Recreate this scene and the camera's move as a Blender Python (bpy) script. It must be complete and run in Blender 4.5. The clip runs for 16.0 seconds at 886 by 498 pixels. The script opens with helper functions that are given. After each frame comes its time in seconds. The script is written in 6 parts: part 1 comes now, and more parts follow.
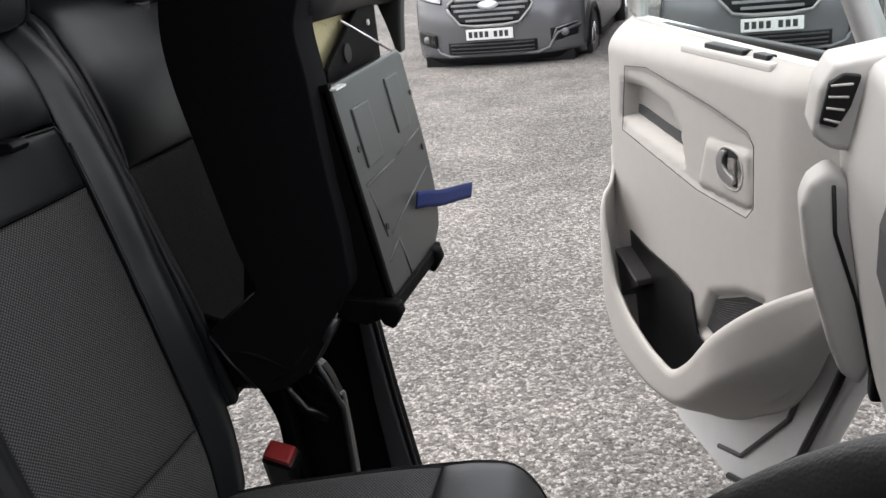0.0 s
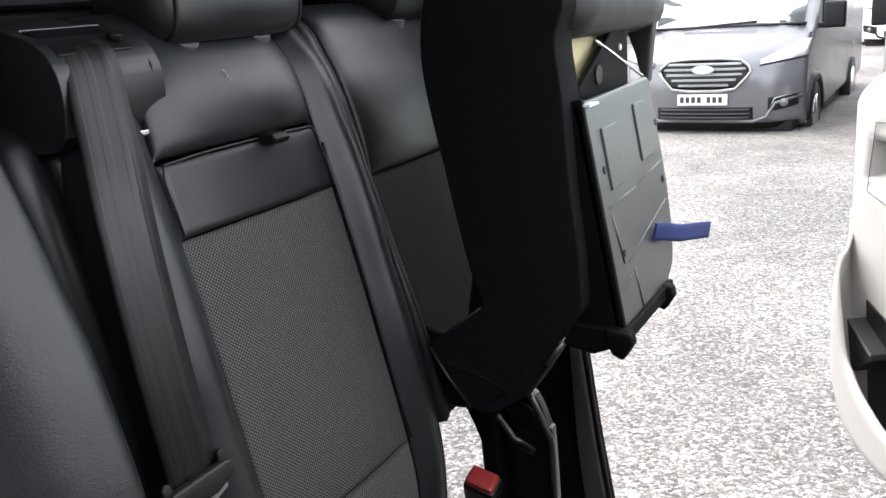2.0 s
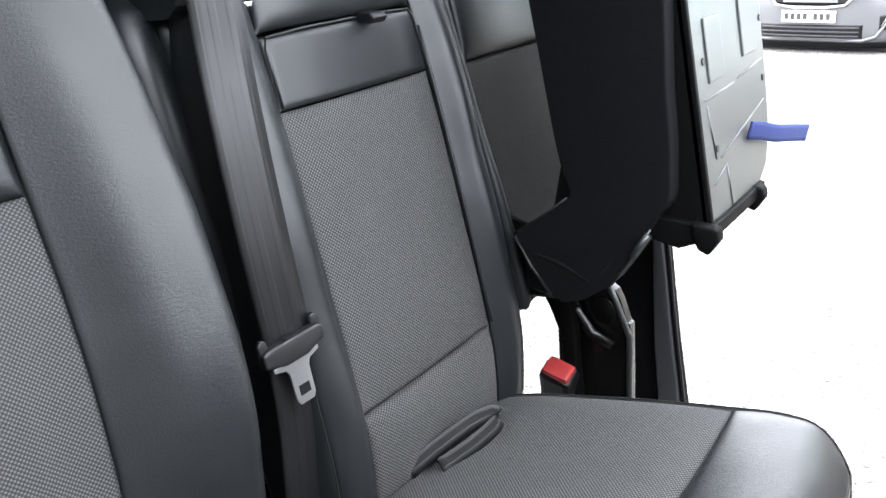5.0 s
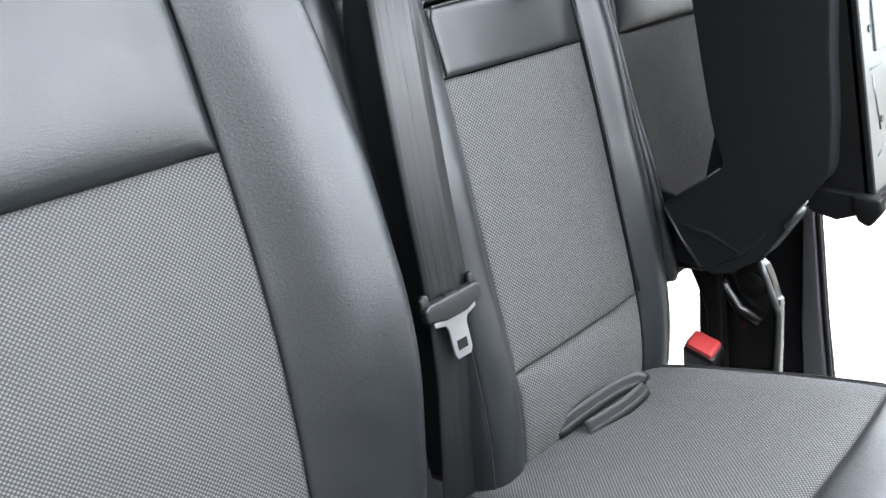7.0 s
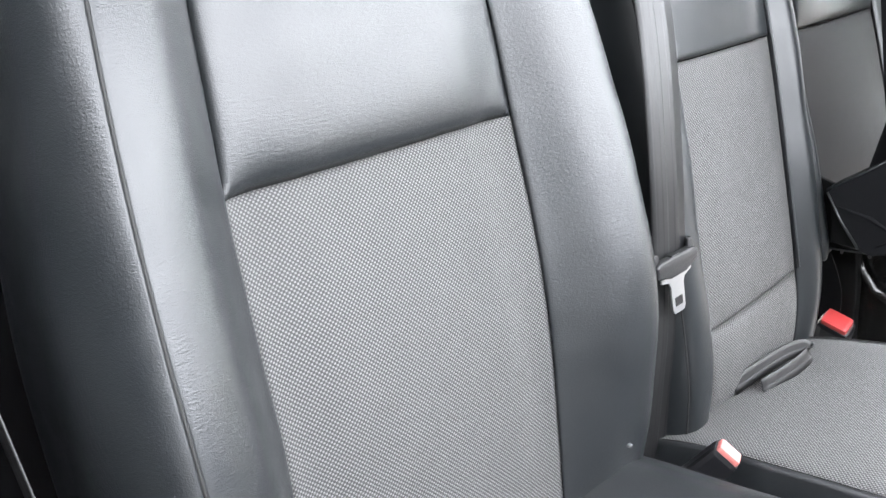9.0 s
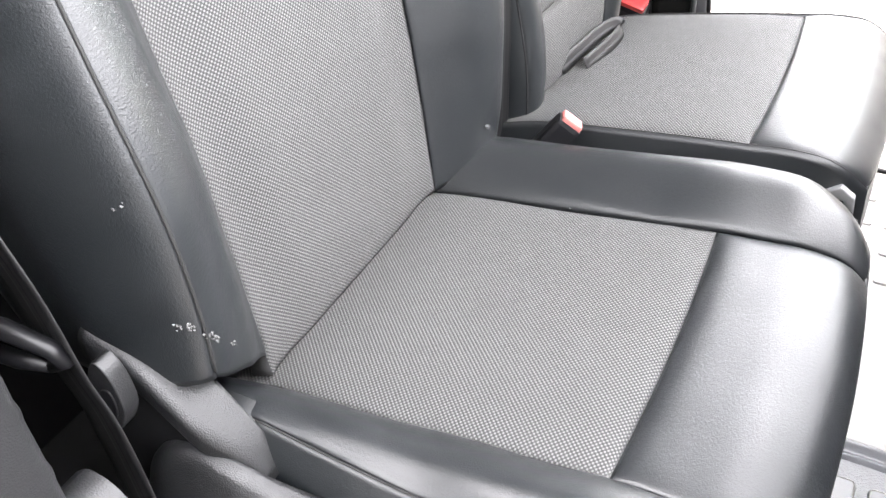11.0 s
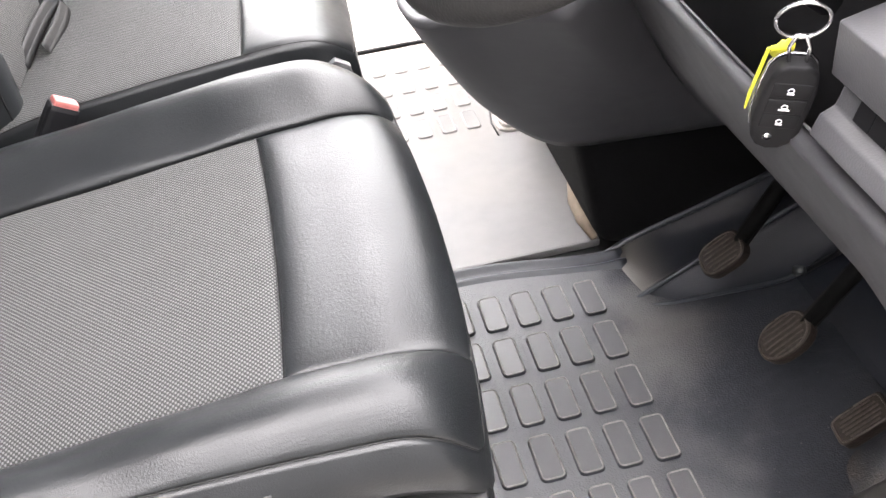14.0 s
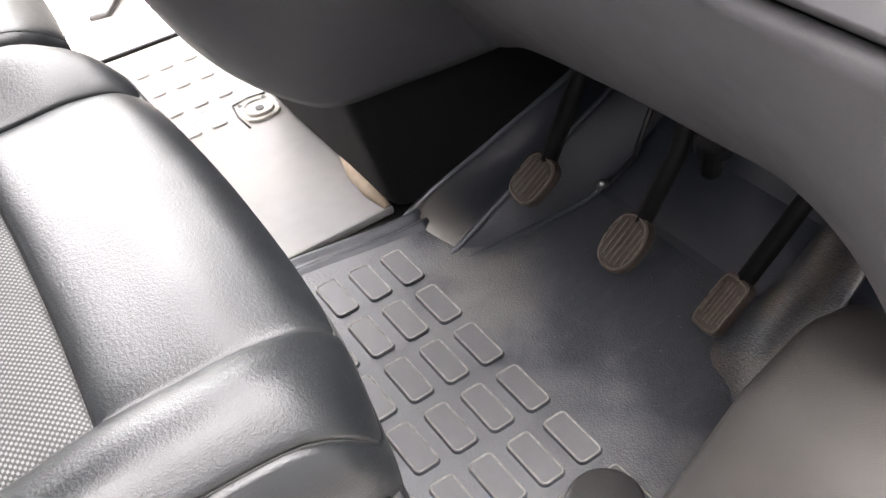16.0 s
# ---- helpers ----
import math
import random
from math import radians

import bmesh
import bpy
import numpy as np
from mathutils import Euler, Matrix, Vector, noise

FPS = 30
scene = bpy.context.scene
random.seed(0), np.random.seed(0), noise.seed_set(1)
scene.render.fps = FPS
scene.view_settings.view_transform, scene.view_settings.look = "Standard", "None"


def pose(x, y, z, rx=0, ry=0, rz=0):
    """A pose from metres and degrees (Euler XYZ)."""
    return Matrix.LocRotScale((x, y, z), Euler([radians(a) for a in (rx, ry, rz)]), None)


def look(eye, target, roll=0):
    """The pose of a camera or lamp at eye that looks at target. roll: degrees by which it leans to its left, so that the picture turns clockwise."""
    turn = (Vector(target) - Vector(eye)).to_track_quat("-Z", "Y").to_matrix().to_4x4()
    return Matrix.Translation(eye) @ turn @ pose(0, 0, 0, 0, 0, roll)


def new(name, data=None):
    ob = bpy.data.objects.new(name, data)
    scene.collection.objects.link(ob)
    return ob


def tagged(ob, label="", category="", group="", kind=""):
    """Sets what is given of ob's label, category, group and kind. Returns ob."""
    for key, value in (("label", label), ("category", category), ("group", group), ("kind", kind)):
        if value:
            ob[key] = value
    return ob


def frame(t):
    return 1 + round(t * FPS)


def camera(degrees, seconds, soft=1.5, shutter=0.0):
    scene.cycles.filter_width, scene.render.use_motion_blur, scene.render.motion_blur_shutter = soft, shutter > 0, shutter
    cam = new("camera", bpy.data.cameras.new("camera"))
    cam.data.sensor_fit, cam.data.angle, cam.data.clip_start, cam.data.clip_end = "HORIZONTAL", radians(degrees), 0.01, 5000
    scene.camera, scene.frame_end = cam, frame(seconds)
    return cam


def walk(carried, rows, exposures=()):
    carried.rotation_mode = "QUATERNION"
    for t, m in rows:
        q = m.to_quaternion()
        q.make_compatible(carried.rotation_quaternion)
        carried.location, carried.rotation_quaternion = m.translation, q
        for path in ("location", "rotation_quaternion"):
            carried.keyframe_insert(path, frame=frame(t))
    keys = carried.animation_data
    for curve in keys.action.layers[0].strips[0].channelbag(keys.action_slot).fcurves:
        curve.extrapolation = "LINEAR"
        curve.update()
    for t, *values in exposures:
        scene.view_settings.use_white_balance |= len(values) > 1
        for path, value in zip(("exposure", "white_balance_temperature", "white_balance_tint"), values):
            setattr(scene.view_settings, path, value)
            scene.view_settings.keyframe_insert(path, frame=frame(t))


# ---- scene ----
cam = camera(52.0, 16.0)
PATH = [
    (0, (0.6, -0.143, 1.009), (0.026, 1.642, 0.313), -6.5),
    (0.5, (0.575, -0.145, 0.984), (-0.198, 1.575, 0.318), -5.9),
    (1, (0.559, -0.147, 0.964), (-0.375, 1.534, 0.414), -4.7),
    (1.5, (0.544, -0.15, 0.959), (-0.401, 1.529, 0.421), -4.5),
    (2, (0.541, -0.15, 0.965), (-0.412, 1.525, 0.429), -4.4),
    (2.5, (0.543, -0.156, 0.978), (-0.437, 1.511, 0.468), -4.3),
    (3, (0.532, -0.161, 0.98), (-0.492, 1.497, 0.53), -4.1),
    (3.5, (0.53, -0.164, 0.978), (-0.535, 1.469, 0.532), -3.9),
    (4, (0.538, -0.165, 0.969), (-0.551, 1.448, 0.508), -3.7),
    (4.5, (0.545, -0.174, 0.954), (-0.536, 1.398, 0.351), -3.7),
    (4.7, (0.546, -0.174, 0.945), (-0.526, 1.37, 0.261), -3.6),
    (6.8, (0.546, -0.212, 0.932), (-0.654, 1.218, 0.214), -4.8),
    (7, (0.541, -0.223, 0.928), (-0.75, 1.132, 0.222), -5.1),
    (7.5, (0.511, -0.287, 0.938), (-0.919, 0.929, 0.248), -3.6),
    (8, (0.464, -0.333, 0.948), (-0.955, 0.888, 0.243), -2.2),
    (8.2, (0.436, -0.373, 0.954), (-0.95, 0.88, 0.242), -1.4),
    (10.3, (0.424, -0.503, 0.954), (-0.583, 0.943, 0.008), -2.3),
    (10.5, (0.418, -0.515, 0.952), (-0.516, 0.897, -0.113), -2.1),
    (11, (0.383, -0.558, 0.933), (-0.336, 0.842, -0.302), -1.4),
    (11.5, (0.354, -0.63, 0.928), (-0.154, 0.848, -0.321), -2.2),
    (12, (0.324, -0.659, 0.92), (-0.04, 0.856, -0.333), -3.5),
    (12.5, (0.307, -0.654, 0.905), (0.075, 0.874, -0.364), -4.3),
    (13, (0.298, -0.644, 0.915), (0.199, 0.875, -0.382), -5.1),
    (13.5, (0.314, -0.634, 0.922), (0.34, 0.881, -0.383), -5.9),
    (14, (0.361, -0.596, 0.896), (0.577, 0.891, -0.423), -6.7),
    (14.5, (0.347, -0.545, 0.848), (0.76, 0.894, -0.478), -7.3),
    (15, (0.343, -0.523, 0.81), (0.924, 0.844, -0.53), -7.6),
    (15.5, (0.338, -0.497, 0.784), (1.031, 0.804, -0.567), -8.0),
    (16, (0.321, -0.504, 0.774), (1.043, 0.794, -0.565), -7.6),
]
EXPO = [(0.0, 1.15, 6750, 11), (0.6, 1.1, 6750, 11), (1.2, 1.66, 6600, 11), (2.0, 2.08, 6550, 11), (3.0, 2.6, 6450, 10), (4.5, 3.2, 6450, 10), (7.0, 3.9, 6400, 9), (8.2, 4.16, 6450, 9), (10.5, 4.58, 6850, 13), (12.0, 4.6, 6900, 13), (13.0, 4.38, 7000, 14), (14.0, 4.24, 7100, 14.5), (15.0, 4.37, 7150, 14.5), (16.0, 4.45, 7200, 14.5)]
walk(cam, [(t, look(eye, target, roll)) for t, eye, target, roll in PATH], EXPO)



# ---- light ----
world = bpy.data.worlds.new("overcast_sky")
scene.world = world
world.use_nodes = True
wn = world.node_tree
sky = wn.nodes.new("ShaderNodeTexSky")
sky.sky_type = "NISHITA"
sky.sun_disc = False
sky.sun_elevation, sky.sun_rotation = radians(61), radians(-79)
sky.dust_density, sky.air_density = 4.0, 1.0
haze = wn.nodes.new("ShaderNodeMixRGB")
haze.inputs[0].default_value = 0.72
haze.inputs[2].default_value = (9.0, 9.2, 9.6, 1)
wn.links.new(sky.outputs[0], haze.inputs[1])
wn.links.new(haze.outputs[0], wn.nodes["Background"].inputs[0])
wn.nodes["Background"].inputs[1].default_value = 0.13
sun = new("sun", bpy.data.lights.new("sun", "SUN"))
sun.data.energy, sun.data.angle, sun.data.color = 0.75, radians(25), (1, 0.97, 0.93)
sun.matrix_world = look((-3.2, 0.6, 6.0), (0, 0, 0))


# ---- materials ----
def material(name, base, rough=0.5, metal=0.0, vary=0.15, scale=40.0, bump=0.0, bump_scale=400.0, stain=0.0, stain_scale=6.0,
             stain_colour=None, specular=0.5, sheen=0.0, worn=0.08, ripple=None):
    m = bpy.data.materials.new(name)
    m.use_nodes = True
    nt = m.node_tree
    b = nt.nodes["Principled BSDF"]
    b.inputs["Roughness"].default_value = rough
    b.inputs["Metallic"].default_value = metal
    b.inputs["Specular IOR Level"].default_value = specular
    if sheen:
        b.inputs["Sheen Weight"].default_value = sheen
    co = nt.nodes.new("ShaderNodeTexCoord")
    n1 = nt.nodes.new("ShaderNodeTexNoise")
    n1.inputs["Scale"].default_value, n1.inputs["Detail"].default_value = scale, 5.0
    nt.links.new(co.outputs["Object"], n1.inputs["Vector"])
    mix = nt.nodes.new("ShaderNodeMixRGB")
    mix.inputs[1].default_value = (*[c * (1 - vary) for c in base], 1)
    mix.inputs[2].default_value = (*[min(1, c * (1 + vary)) for c in base], 1)
    nt.links.new(n1.outputs["Fac"], mix.inputs[0])
    out = mix.outputs[0]
    if stain:
        n2 = nt.nodes.new("ShaderNodeTexNoise")
        n2.inputs["Scale"].default_value, n2.inputs["Detail"].default_value = stain_scale, 8.0
        nt.links.new(co.outputs["Object"], n2.inputs["Vector"])
        ramp = nt.nodes.new("ShaderNodeValToRGB")
        ramp.color_ramp.elements[0].position, ramp.color_ramp.elements[1].position = 0.45, 0.72
        ramp.color_ramp.elements[1].color = (stain, stain, stain, 1)
        nt.links.new(n2.outputs["Fac"], ramp.inputs[0])
        mx = nt.nodes.new("ShaderNodeMixRGB")
        nt.links.new(ramp.outputs[0], mx.inputs[0])
        nt.links.new(out, mx.inputs[1])
        mx.inputs[2].default_value = (*(stain_colour or [c * 0.5 for c in base]), 1)
        out = mx.outputs[0]
    nt.links.new(out, b.inputs["Base Color"])
    rr = nt.nodes.new("ShaderNodeMapRange")
    rr.inputs["To Min"].default_value, rr.inputs["To Max"].default_value = max(0.02, rough - worn), min(1, rough + worn)
    nt.links.new(n1.outputs["Fac"], rr.inputs["Value"])
    nt.links.new(rr.outputs[0], b.inputs["Roughness"])
    if bump:
        v = nt.nodes.new("ShaderNodeTexVoronoi")
        v.inputs["Scale"].default_value = bump_scale
        nt.links.new(co.outputs["Object"], v.inputs["Vector"])
        bp = nt.nodes.new("ShaderNodeBump")
        bp.inputs["Strength"].default_value, bp.inputs["Distance"].default_value = bump, 0.001
        n3 = nt.nodes.new("ShaderNodeTexNoise")
        n3.inputs["Scale"].default_value, n3.inputs["Detail"].default_value = (1.0, 2.5) if ripple else (bump_scale / 5, 4.0)
        if ripple:
            n3.inputs["Distortion"].default_value = 0.6
        squash = nt.nodes.new("ShaderNodeMapping")
        squash.inputs["Scale"].default_value = ripple or (0.7, 0.7, 2.2)
        nt.links.new(co.outputs["Object"], squash.inputs["Vector"])
        nt.links.new(squash.outputs[0], n3.inputs["Vector"])
        add = nt.nodes.new("ShaderNodeMath")
        add.operation = "MULTIPLY_ADD"
        add.inputs[1].default_value = 3.0 if ripple else 0.6
        nt.links.new(n3.outputs["Fac"], add.inputs[0])
        nt.links.new(v.outputs["Distance"], add.inputs[2])
        nt.links.new(add.outputs[0], bp.inputs["Height"])
        nt.links.new(bp.outputs[0], b.inputs["Normal"])
    return m


def weave(name, dark, light, p, q, rough=0.8):
    m = material(name, dark, rough)
    nt = m.node_tree
    b = nt.nodes["Principled BSDF"]
    uv = nt.nodes.new("ShaderNodeUVMap")
    sep = nt.nodes.new("ShaderNodeSeparateXYZ")
    nt.links.new(uv.outputs[0], sep.inputs[0])

    def op(kind, a, c):
        n = nt.nodes.new("ShaderNodeMath")
        n.operation = kind
        for i, v in enumerate((a, c)):
            if isinstance(v, (int, float)):
                n.inputs[i].default_value = v
            elif v is not None:
                nt.links.new(v, n.inputs[i])
        return n.outputs[0]

    su = op("SINE", op("MULTIPLY", sep.outputs[0], 2 * math.pi / p), None)
    su = op("MAXIMUM", op("MINIMUM", op("MULTIPLY", su, 2.2), 1.0), -1.0) if q else su
    sv = op("SINE", op("MULTIPLY", sep.outputs[1], 2 * math.pi / q), None) if q else 1.0
    dots = op("MULTIPLY", su, sv)
    rng = nt.nodes.new("ShaderNodeMapRange")
    rng.inputs["From Min"].default_value, rng.inputs["From Max"].default_value = 0.0, 0.62
    nt.links.new(dots, rng.inputs["Value"])
    mix = nt.nodes.new("ShaderNodeMixRGB")
    old = b.inputs["Base Color"].links[0].from_socket
    nt.links.new(rng.outputs[0], mix.inputs[0])
    nt.links.new(old, mix.inputs[1])
    mix.inputs[2].default_value = (*light, 1)
    nt.links.new(mix.outputs[0], b.inputs["Base Color"])
    bp = nt.nodes.new("ShaderNodeBump")
    bp.inputs["Strength"].default_value, bp.inputs["Distance"].default_value = 0.5, 0.0008
    nt.links.new(rng.outputs[0], bp.inputs["Height"])
    nt.links.new(bp.outputs[0], b.inputs["Normal"])
    return m


LEATHER = material("black_leather", (0.0098, 0.0113, 0.0126), 0.365, vary=0.2, scale=32, bump=0.16, bump_scale=1100, stain=0.22, stain_scale=11, stain_colour=(0.024, 0.0242, 0.025), specular=0.5, worn=0.12, ripple=(600, 190, 600))
FABRIC = weave("woven_fabric", (0.0185, 0.0185, 0.0187), (0.098, 0.098, 0.0965), 0.0041, 0.0040)
# the woven fabric at under half its tone, for the outer seat back
DARKFABRIC = weave("woven_fabric_darkened", (0.009, 0.0087, 0.0084), (0.042, 0.040, 0.038), 0.0038, 0.0044)
SOFTLEATHER = material("smooth_black_leather", (0.0090, 0.0107, 0.0120), 0.38, vary=0.2, scale=28, bump=0.06, bump_scale=1100, stain=0.2, stain_scale=9, stain_colour=(0.022, 0.0222, 0.023), specular=0.5, worn=0.10, ripple=(430, 120, 430))
GRAINLEATHER = material("grained_black_leather", (0.0098, 0.0110, 0.0122), 0.36, vary=0.2, scale=32, bump=0.13, bump_scale=900, stain=0.22, stain_scale=11, stain_colour=(0.024, 0.0245, 0.025), specular=0.5, worn=0.12, ripple=(560, 420, 560))
PEBBLE = material("pebbled_charcoal_plastic", (0.0095, 0.0097, 0.0104), 0.44, bump=0.32, bump_scale=800, vary=0.1, specular=0.45)
VINYL = material("dull_black_vinyl", (0.0115, 0.0123, 0.0134), 0.5, vary=0.2, scale=30, bump=0.1, bump_scale=900, specular=0.42)
WHEELSKIN = material("pebbled_wheel_leather", (0.022, 0.021, 0.0205), 0.5, vary=0.3, scale=60, bump=0.3, bump_scale=420)
SATIN = material("satin_black_vinyl", (0.0096, 0.0111, 0.0123), 0.42, vary=0.12, scale=30, bump=0.12, bump_scale=900, specular=0.5)
CLOTH = material("black_cloth", (0.0050, 0.0052, 0.0059), 0.95, bump=0.3, bump_scale=900, specular=0.12)
SEAM = material("seam_thread", (0.006, 0.006, 0.006), 0.8)
TRIM = material("charcoal_plastic", (0.0078, 0.0080, 0.0087), 0.47, bump=0.2, bump_scale=800, vary=0.1)
DASH = material("grey_dash_plastic", (0.052, 0.052, 0.0562), 0.5, bump=0.15, bump_scale=700, vary=0.08)
# light grey, lifted for the windscreen light on the dash end
PALE = material("light_grey_plastic", (0.60, 0.585, 0.56), 0.5, bump=0.12, bump_scale=600, vary=0.05)
# darker than PALE to carry the shade on the door's inner face
DOORGREY = material("door_grey_shaded_plastic", (0.47, 0.453, 0.432), 0.5, bump=0.15, bump_scale=600, vary=0.06)
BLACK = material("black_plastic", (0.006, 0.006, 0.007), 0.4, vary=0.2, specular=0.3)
RUBBER = material("rubber_mat", (0.018, 0.0183, 0.020), 0.34, bump=0.2, bump_scale=600, stain=0.5, stain_scale=8, stain_colour=(0.05, 0.045, 0.04))
CARPET = material("dark_carpet", (0.0070, 0.0072, 0.0080), 0.9, bump=0.5, bump_scale=700, specular=0.14)
BOXCARPET = material("console_box_carpet", (0.0044, 0.0044, 0.0048), 0.95, bump=0.5, bump_scale=700, specular=0.1)
STEEL = material("brushed_steel", (0.098, 0.104, 0.104), 0.36, metal=0.8, vary=0.15, scale=12)
DARKSTEEL = material("black_painted_steel", (0.004, 0.004, 0.004), 0.6, vary=0.3, specular=0.06)
GLOSSBLACK = material("gloss_black_steel", (0.0045, 0.0045, 0.0042), 0.22, vary=0.3, specular=0.5, stain=0.3, stain_scale=14, stain_colour=(0.012, 0.010, 0.006))
CHROME = material("chrome", (0.75, 0.75, 0.76), 0.15, metal=1.0)
FOAM = material("yellow_foam", (0.62, 0.56, 0.33), 0.9, bump=0.4, bump_scale=300)
BLUE = material("blue_webbing", (0.012, 0.026, 0.13), 0.7, bump=0.4, bump_scale=800)
BRIGHTRED = material("bright_red_button", (0.40, 0.04, 0.04), 0.35)
RED = material("red_button", (0.33, 0.105, 0.095), 0.4)
WEB = weave("black_webbing", (0.0042, 0.0042, 0.0046), (0.0052, 0.0052, 0.0055), 0.0170, None, 0.5)
PAINT = material("silver_paint", (0.62, 0.62, 0.62), 0.3, metal=0.3, vary=0.03)
WHITE = material("white_paint", (0.82, 0.82, 0.81), 0.35, vary=0.04)
YELLOW = material("yellow_tag", (0.65, 0.62, 0.05), 0.5)
WORN = material("worn_pedal_rubber", (0.0175, 0.0130, 0.0105), 0.6, vary=0.8, scale=160, bump=0.35, bump_scale=300, specular=0.25)
GREYPAINT = material("metallic_grey_paint", (0.165, 0.168, 0.178), 0.24, metal=0.45, vary=0.015, scale=2, stain=0.12, stain_scale=2)
TYRE = material("tyre_rubber", (0.02, 0.02, 0.02), 0.8)
PLATE = material("number_plate", (0.75, 0.75, 0.74), 0.4)
BARS = material("plate_bars", (0.03, 0.03, 0.03), 0.5)
# worn grey rubber, its base lifted for haze and sky reflection
PALERUBBER = material("glare_paled_rubber_mat", (0.138, 0.137, 0.136), 0.40, bump=0.15, bump_scale=600, stain=0.5, stain_scale=6, stain_colour=(0.185, 0.172, 0.156))
LIP = material("switch_bezel_plastic", (0.066, 0.066, 0.071), 0.45, bump=0.1, bump_scale=700, vary=0.08)
CLEAT = material("worn_cleat_metal", (0.27, 0.26, 0.24), 0.45, metal=0.2, vary=0.3, scale=60, bump=0.2, bump_scale=300)
EDGE = material("torn_beige_edge", (0.16, 0.125, 0.09), 0.8, vary=0.3, scale=90, bump=0.3, bump_scale=300)
SCREEN = material("windscreen_glass", (0.42, 0.44, 0.46), 0.05, metal=0.75, vary=0.06, scale=2)
HEADLAMP = material("clear_headlamp", (0.50, 0.51, 0.53), 0.16, metal=0.5, vary=0.45, scale=14, stain=0.5, stain_scale=9, stain_colour=(0.10, 0.10, 0.11))
WALL = material("dull_wall", (0.13, 0.13, 0.13), 0.8, vary=0.2, scale=3)
SCRATCH = material("bare_scratched_leather", (0.34, 0.34, 0.33), 0.7)
SCUFF = material("pale_scuff", (0.085, 0.085, 0.085), 0.7)
PEDALRIM = material("worn_pedal_edge", (0.038, 0.0295, 0.0245), 0.55, vary=0.9, scale=150, bump=0.3, bump_scale=300, specular=0.3)
# worn, dusty pad tops, paled further for their sky sheen
PADRUBBER = material("worn_pad_rubber_sheen", (0.094, 0.094, 0.099), 0.40, bump=0.12, bump_scale=600, stain=0.6, stain_scale=9, stain_colour=(0.135, 0.122, 0.108))
FOB = material("fob_plastic", (0.0085, 0.0085, 0.0095), 0.6, vary=0.1, specular=0.2)
CLEANRUBBER = material("clean_rubber", (0.0165, 0.0188, 0.0250), 0.38, bump=0.15, bump_scale=600, stain=0.3, stain_scale=7, stain_colour=(0.028, 0.027, 0.026), specular=0.45)
KICK = material("dusty_charcoal_plastic", (0.0175, 0.0164, 0.0160), 0.55, vary=0.35, scale=130, bump=0.25, bump_scale=1100, stain=0.35, stain_scale=10, stain_colour=(0.034, 0.030, 0.027))
# pale tone paints the highlight along each pad's lip
LIPLIGHT = material("pad_edge_highlight", (0.165, 0.157, 0.150), 0.5, vary=0.75, scale=120)
# lining set darker than usual to cut bounced light in the cab
ROOF = material("dimmed_roof_lining", (0.10, 0.10, 0.10), 0.9)
TONGUE = material("satin_steel", (0.30, 0.30, 0.30), 0.38, metal=0.7, vary=0.1)
GRASS = material("rough_grass", (0.07, 0.10, 0.03), 0.9, vary=0.4, scale=9, bump=0.8, bump_scale=60)
FENCE = material("corrugated_steel", (0.22, 0.23, 0.235), 0.5, metal=0.4, stain=0.4, stain_scale=2)
LAMP = material("headlamp_glass", (0.55, 0.57, 0.6), 0.12, metal=0.4)

# driver mat: clean dark rubber; by the seat dusty, trodden and paled for light falloff
MATBED = material("driver_mat_rubber", (0.0300, 0.0325, 0.0390), 0.42, vary=0.35, scale=90, bump=0.5, bump_scale=420, worn=0.12)
FOLD = material("folded_mat_rubber", (0.026, 0.030, 0.038), 0.40, vary=0.3, scale=70, bump=0.15, bump_scale=600, specular=0.6)
DIRTYMAT = material("dirty_mat_rubber", (0.020, 0.0215, 0.0255), 0.42, vary=0.4, scale=90, bump=0.4, bump_scale=500, stain=0.8, stain_scale=16, stain_colour=(0.085, 0.066, 0.048))
mt = MATBED.node_tree
mb = mt.nodes["Principled BSDF"]
mco = mt.nodes.new("ShaderNodeTexCoord")
mxyz = mt.nodes.new("ShaderNodeSeparateXYZ")
mt.links.new(mco.outputs["Object"], mxyz.inputs[0])
mn = mt.nodes.new("ShaderNodeTexNoise")
mn.inputs["Scale"].default_value, mn.inputs["Detail"].default_value = 14.0, 10.0
mt.links.new(mco.outputs["Object"], mn.inputs["Vector"])
madd = mt.nodes.new("ShaderNodeMath")
madd.operation = "MULTIPLY_ADD"
madd.inputs[1].default_value = -0.34
mt.links.new(mn.outputs["Fac"], madd.inputs[0])
mt.links.new(mxyz.outputs[0], madd.inputs[2])
# fade along x: dust plus the light falling off under the dash
mrange = mt.nodes.new("ShaderNodeMapRange")
mrange.interpolation_type = "SMOOTHSTEP"
mrange.inputs["From Min"].default_value, mrange.inputs["From Max"].default_value = 0.64, 0.47
mt.links.new(madd.outputs[0], mrange.inputs["Value"])
mdust_falloff = mt.nodes.new("ShaderNodeMixRGB")
mt.links.new(mrange.outputs[0], mdust_falloff.inputs[0])
mt.links.new(mb.inputs["Base Color"].links[0].from_socket, mdust_falloff.inputs[1])
mdust_falloff.inputs[2].default_value = (0.092, 0.094, 0.100, 1)
# pale scratches and a brown trodden film over it
msq = mt.nodes.new("ShaderNodeMapping")
msq.inputs["Scale"].default_value = (14.0, 55.0, 1.0)
msq.inputs["Rotation"].default_value = (0, 0, radians(28))
mt.links.new(mco.outputs["Object"], msq.inputs["Vector"])
mscr = mt.nodes.new("ShaderNodeTexNoise")
mscr.inputs["Scale"].default_value, mscr.inputs["Detail"].default_value = 1.6, 9.0
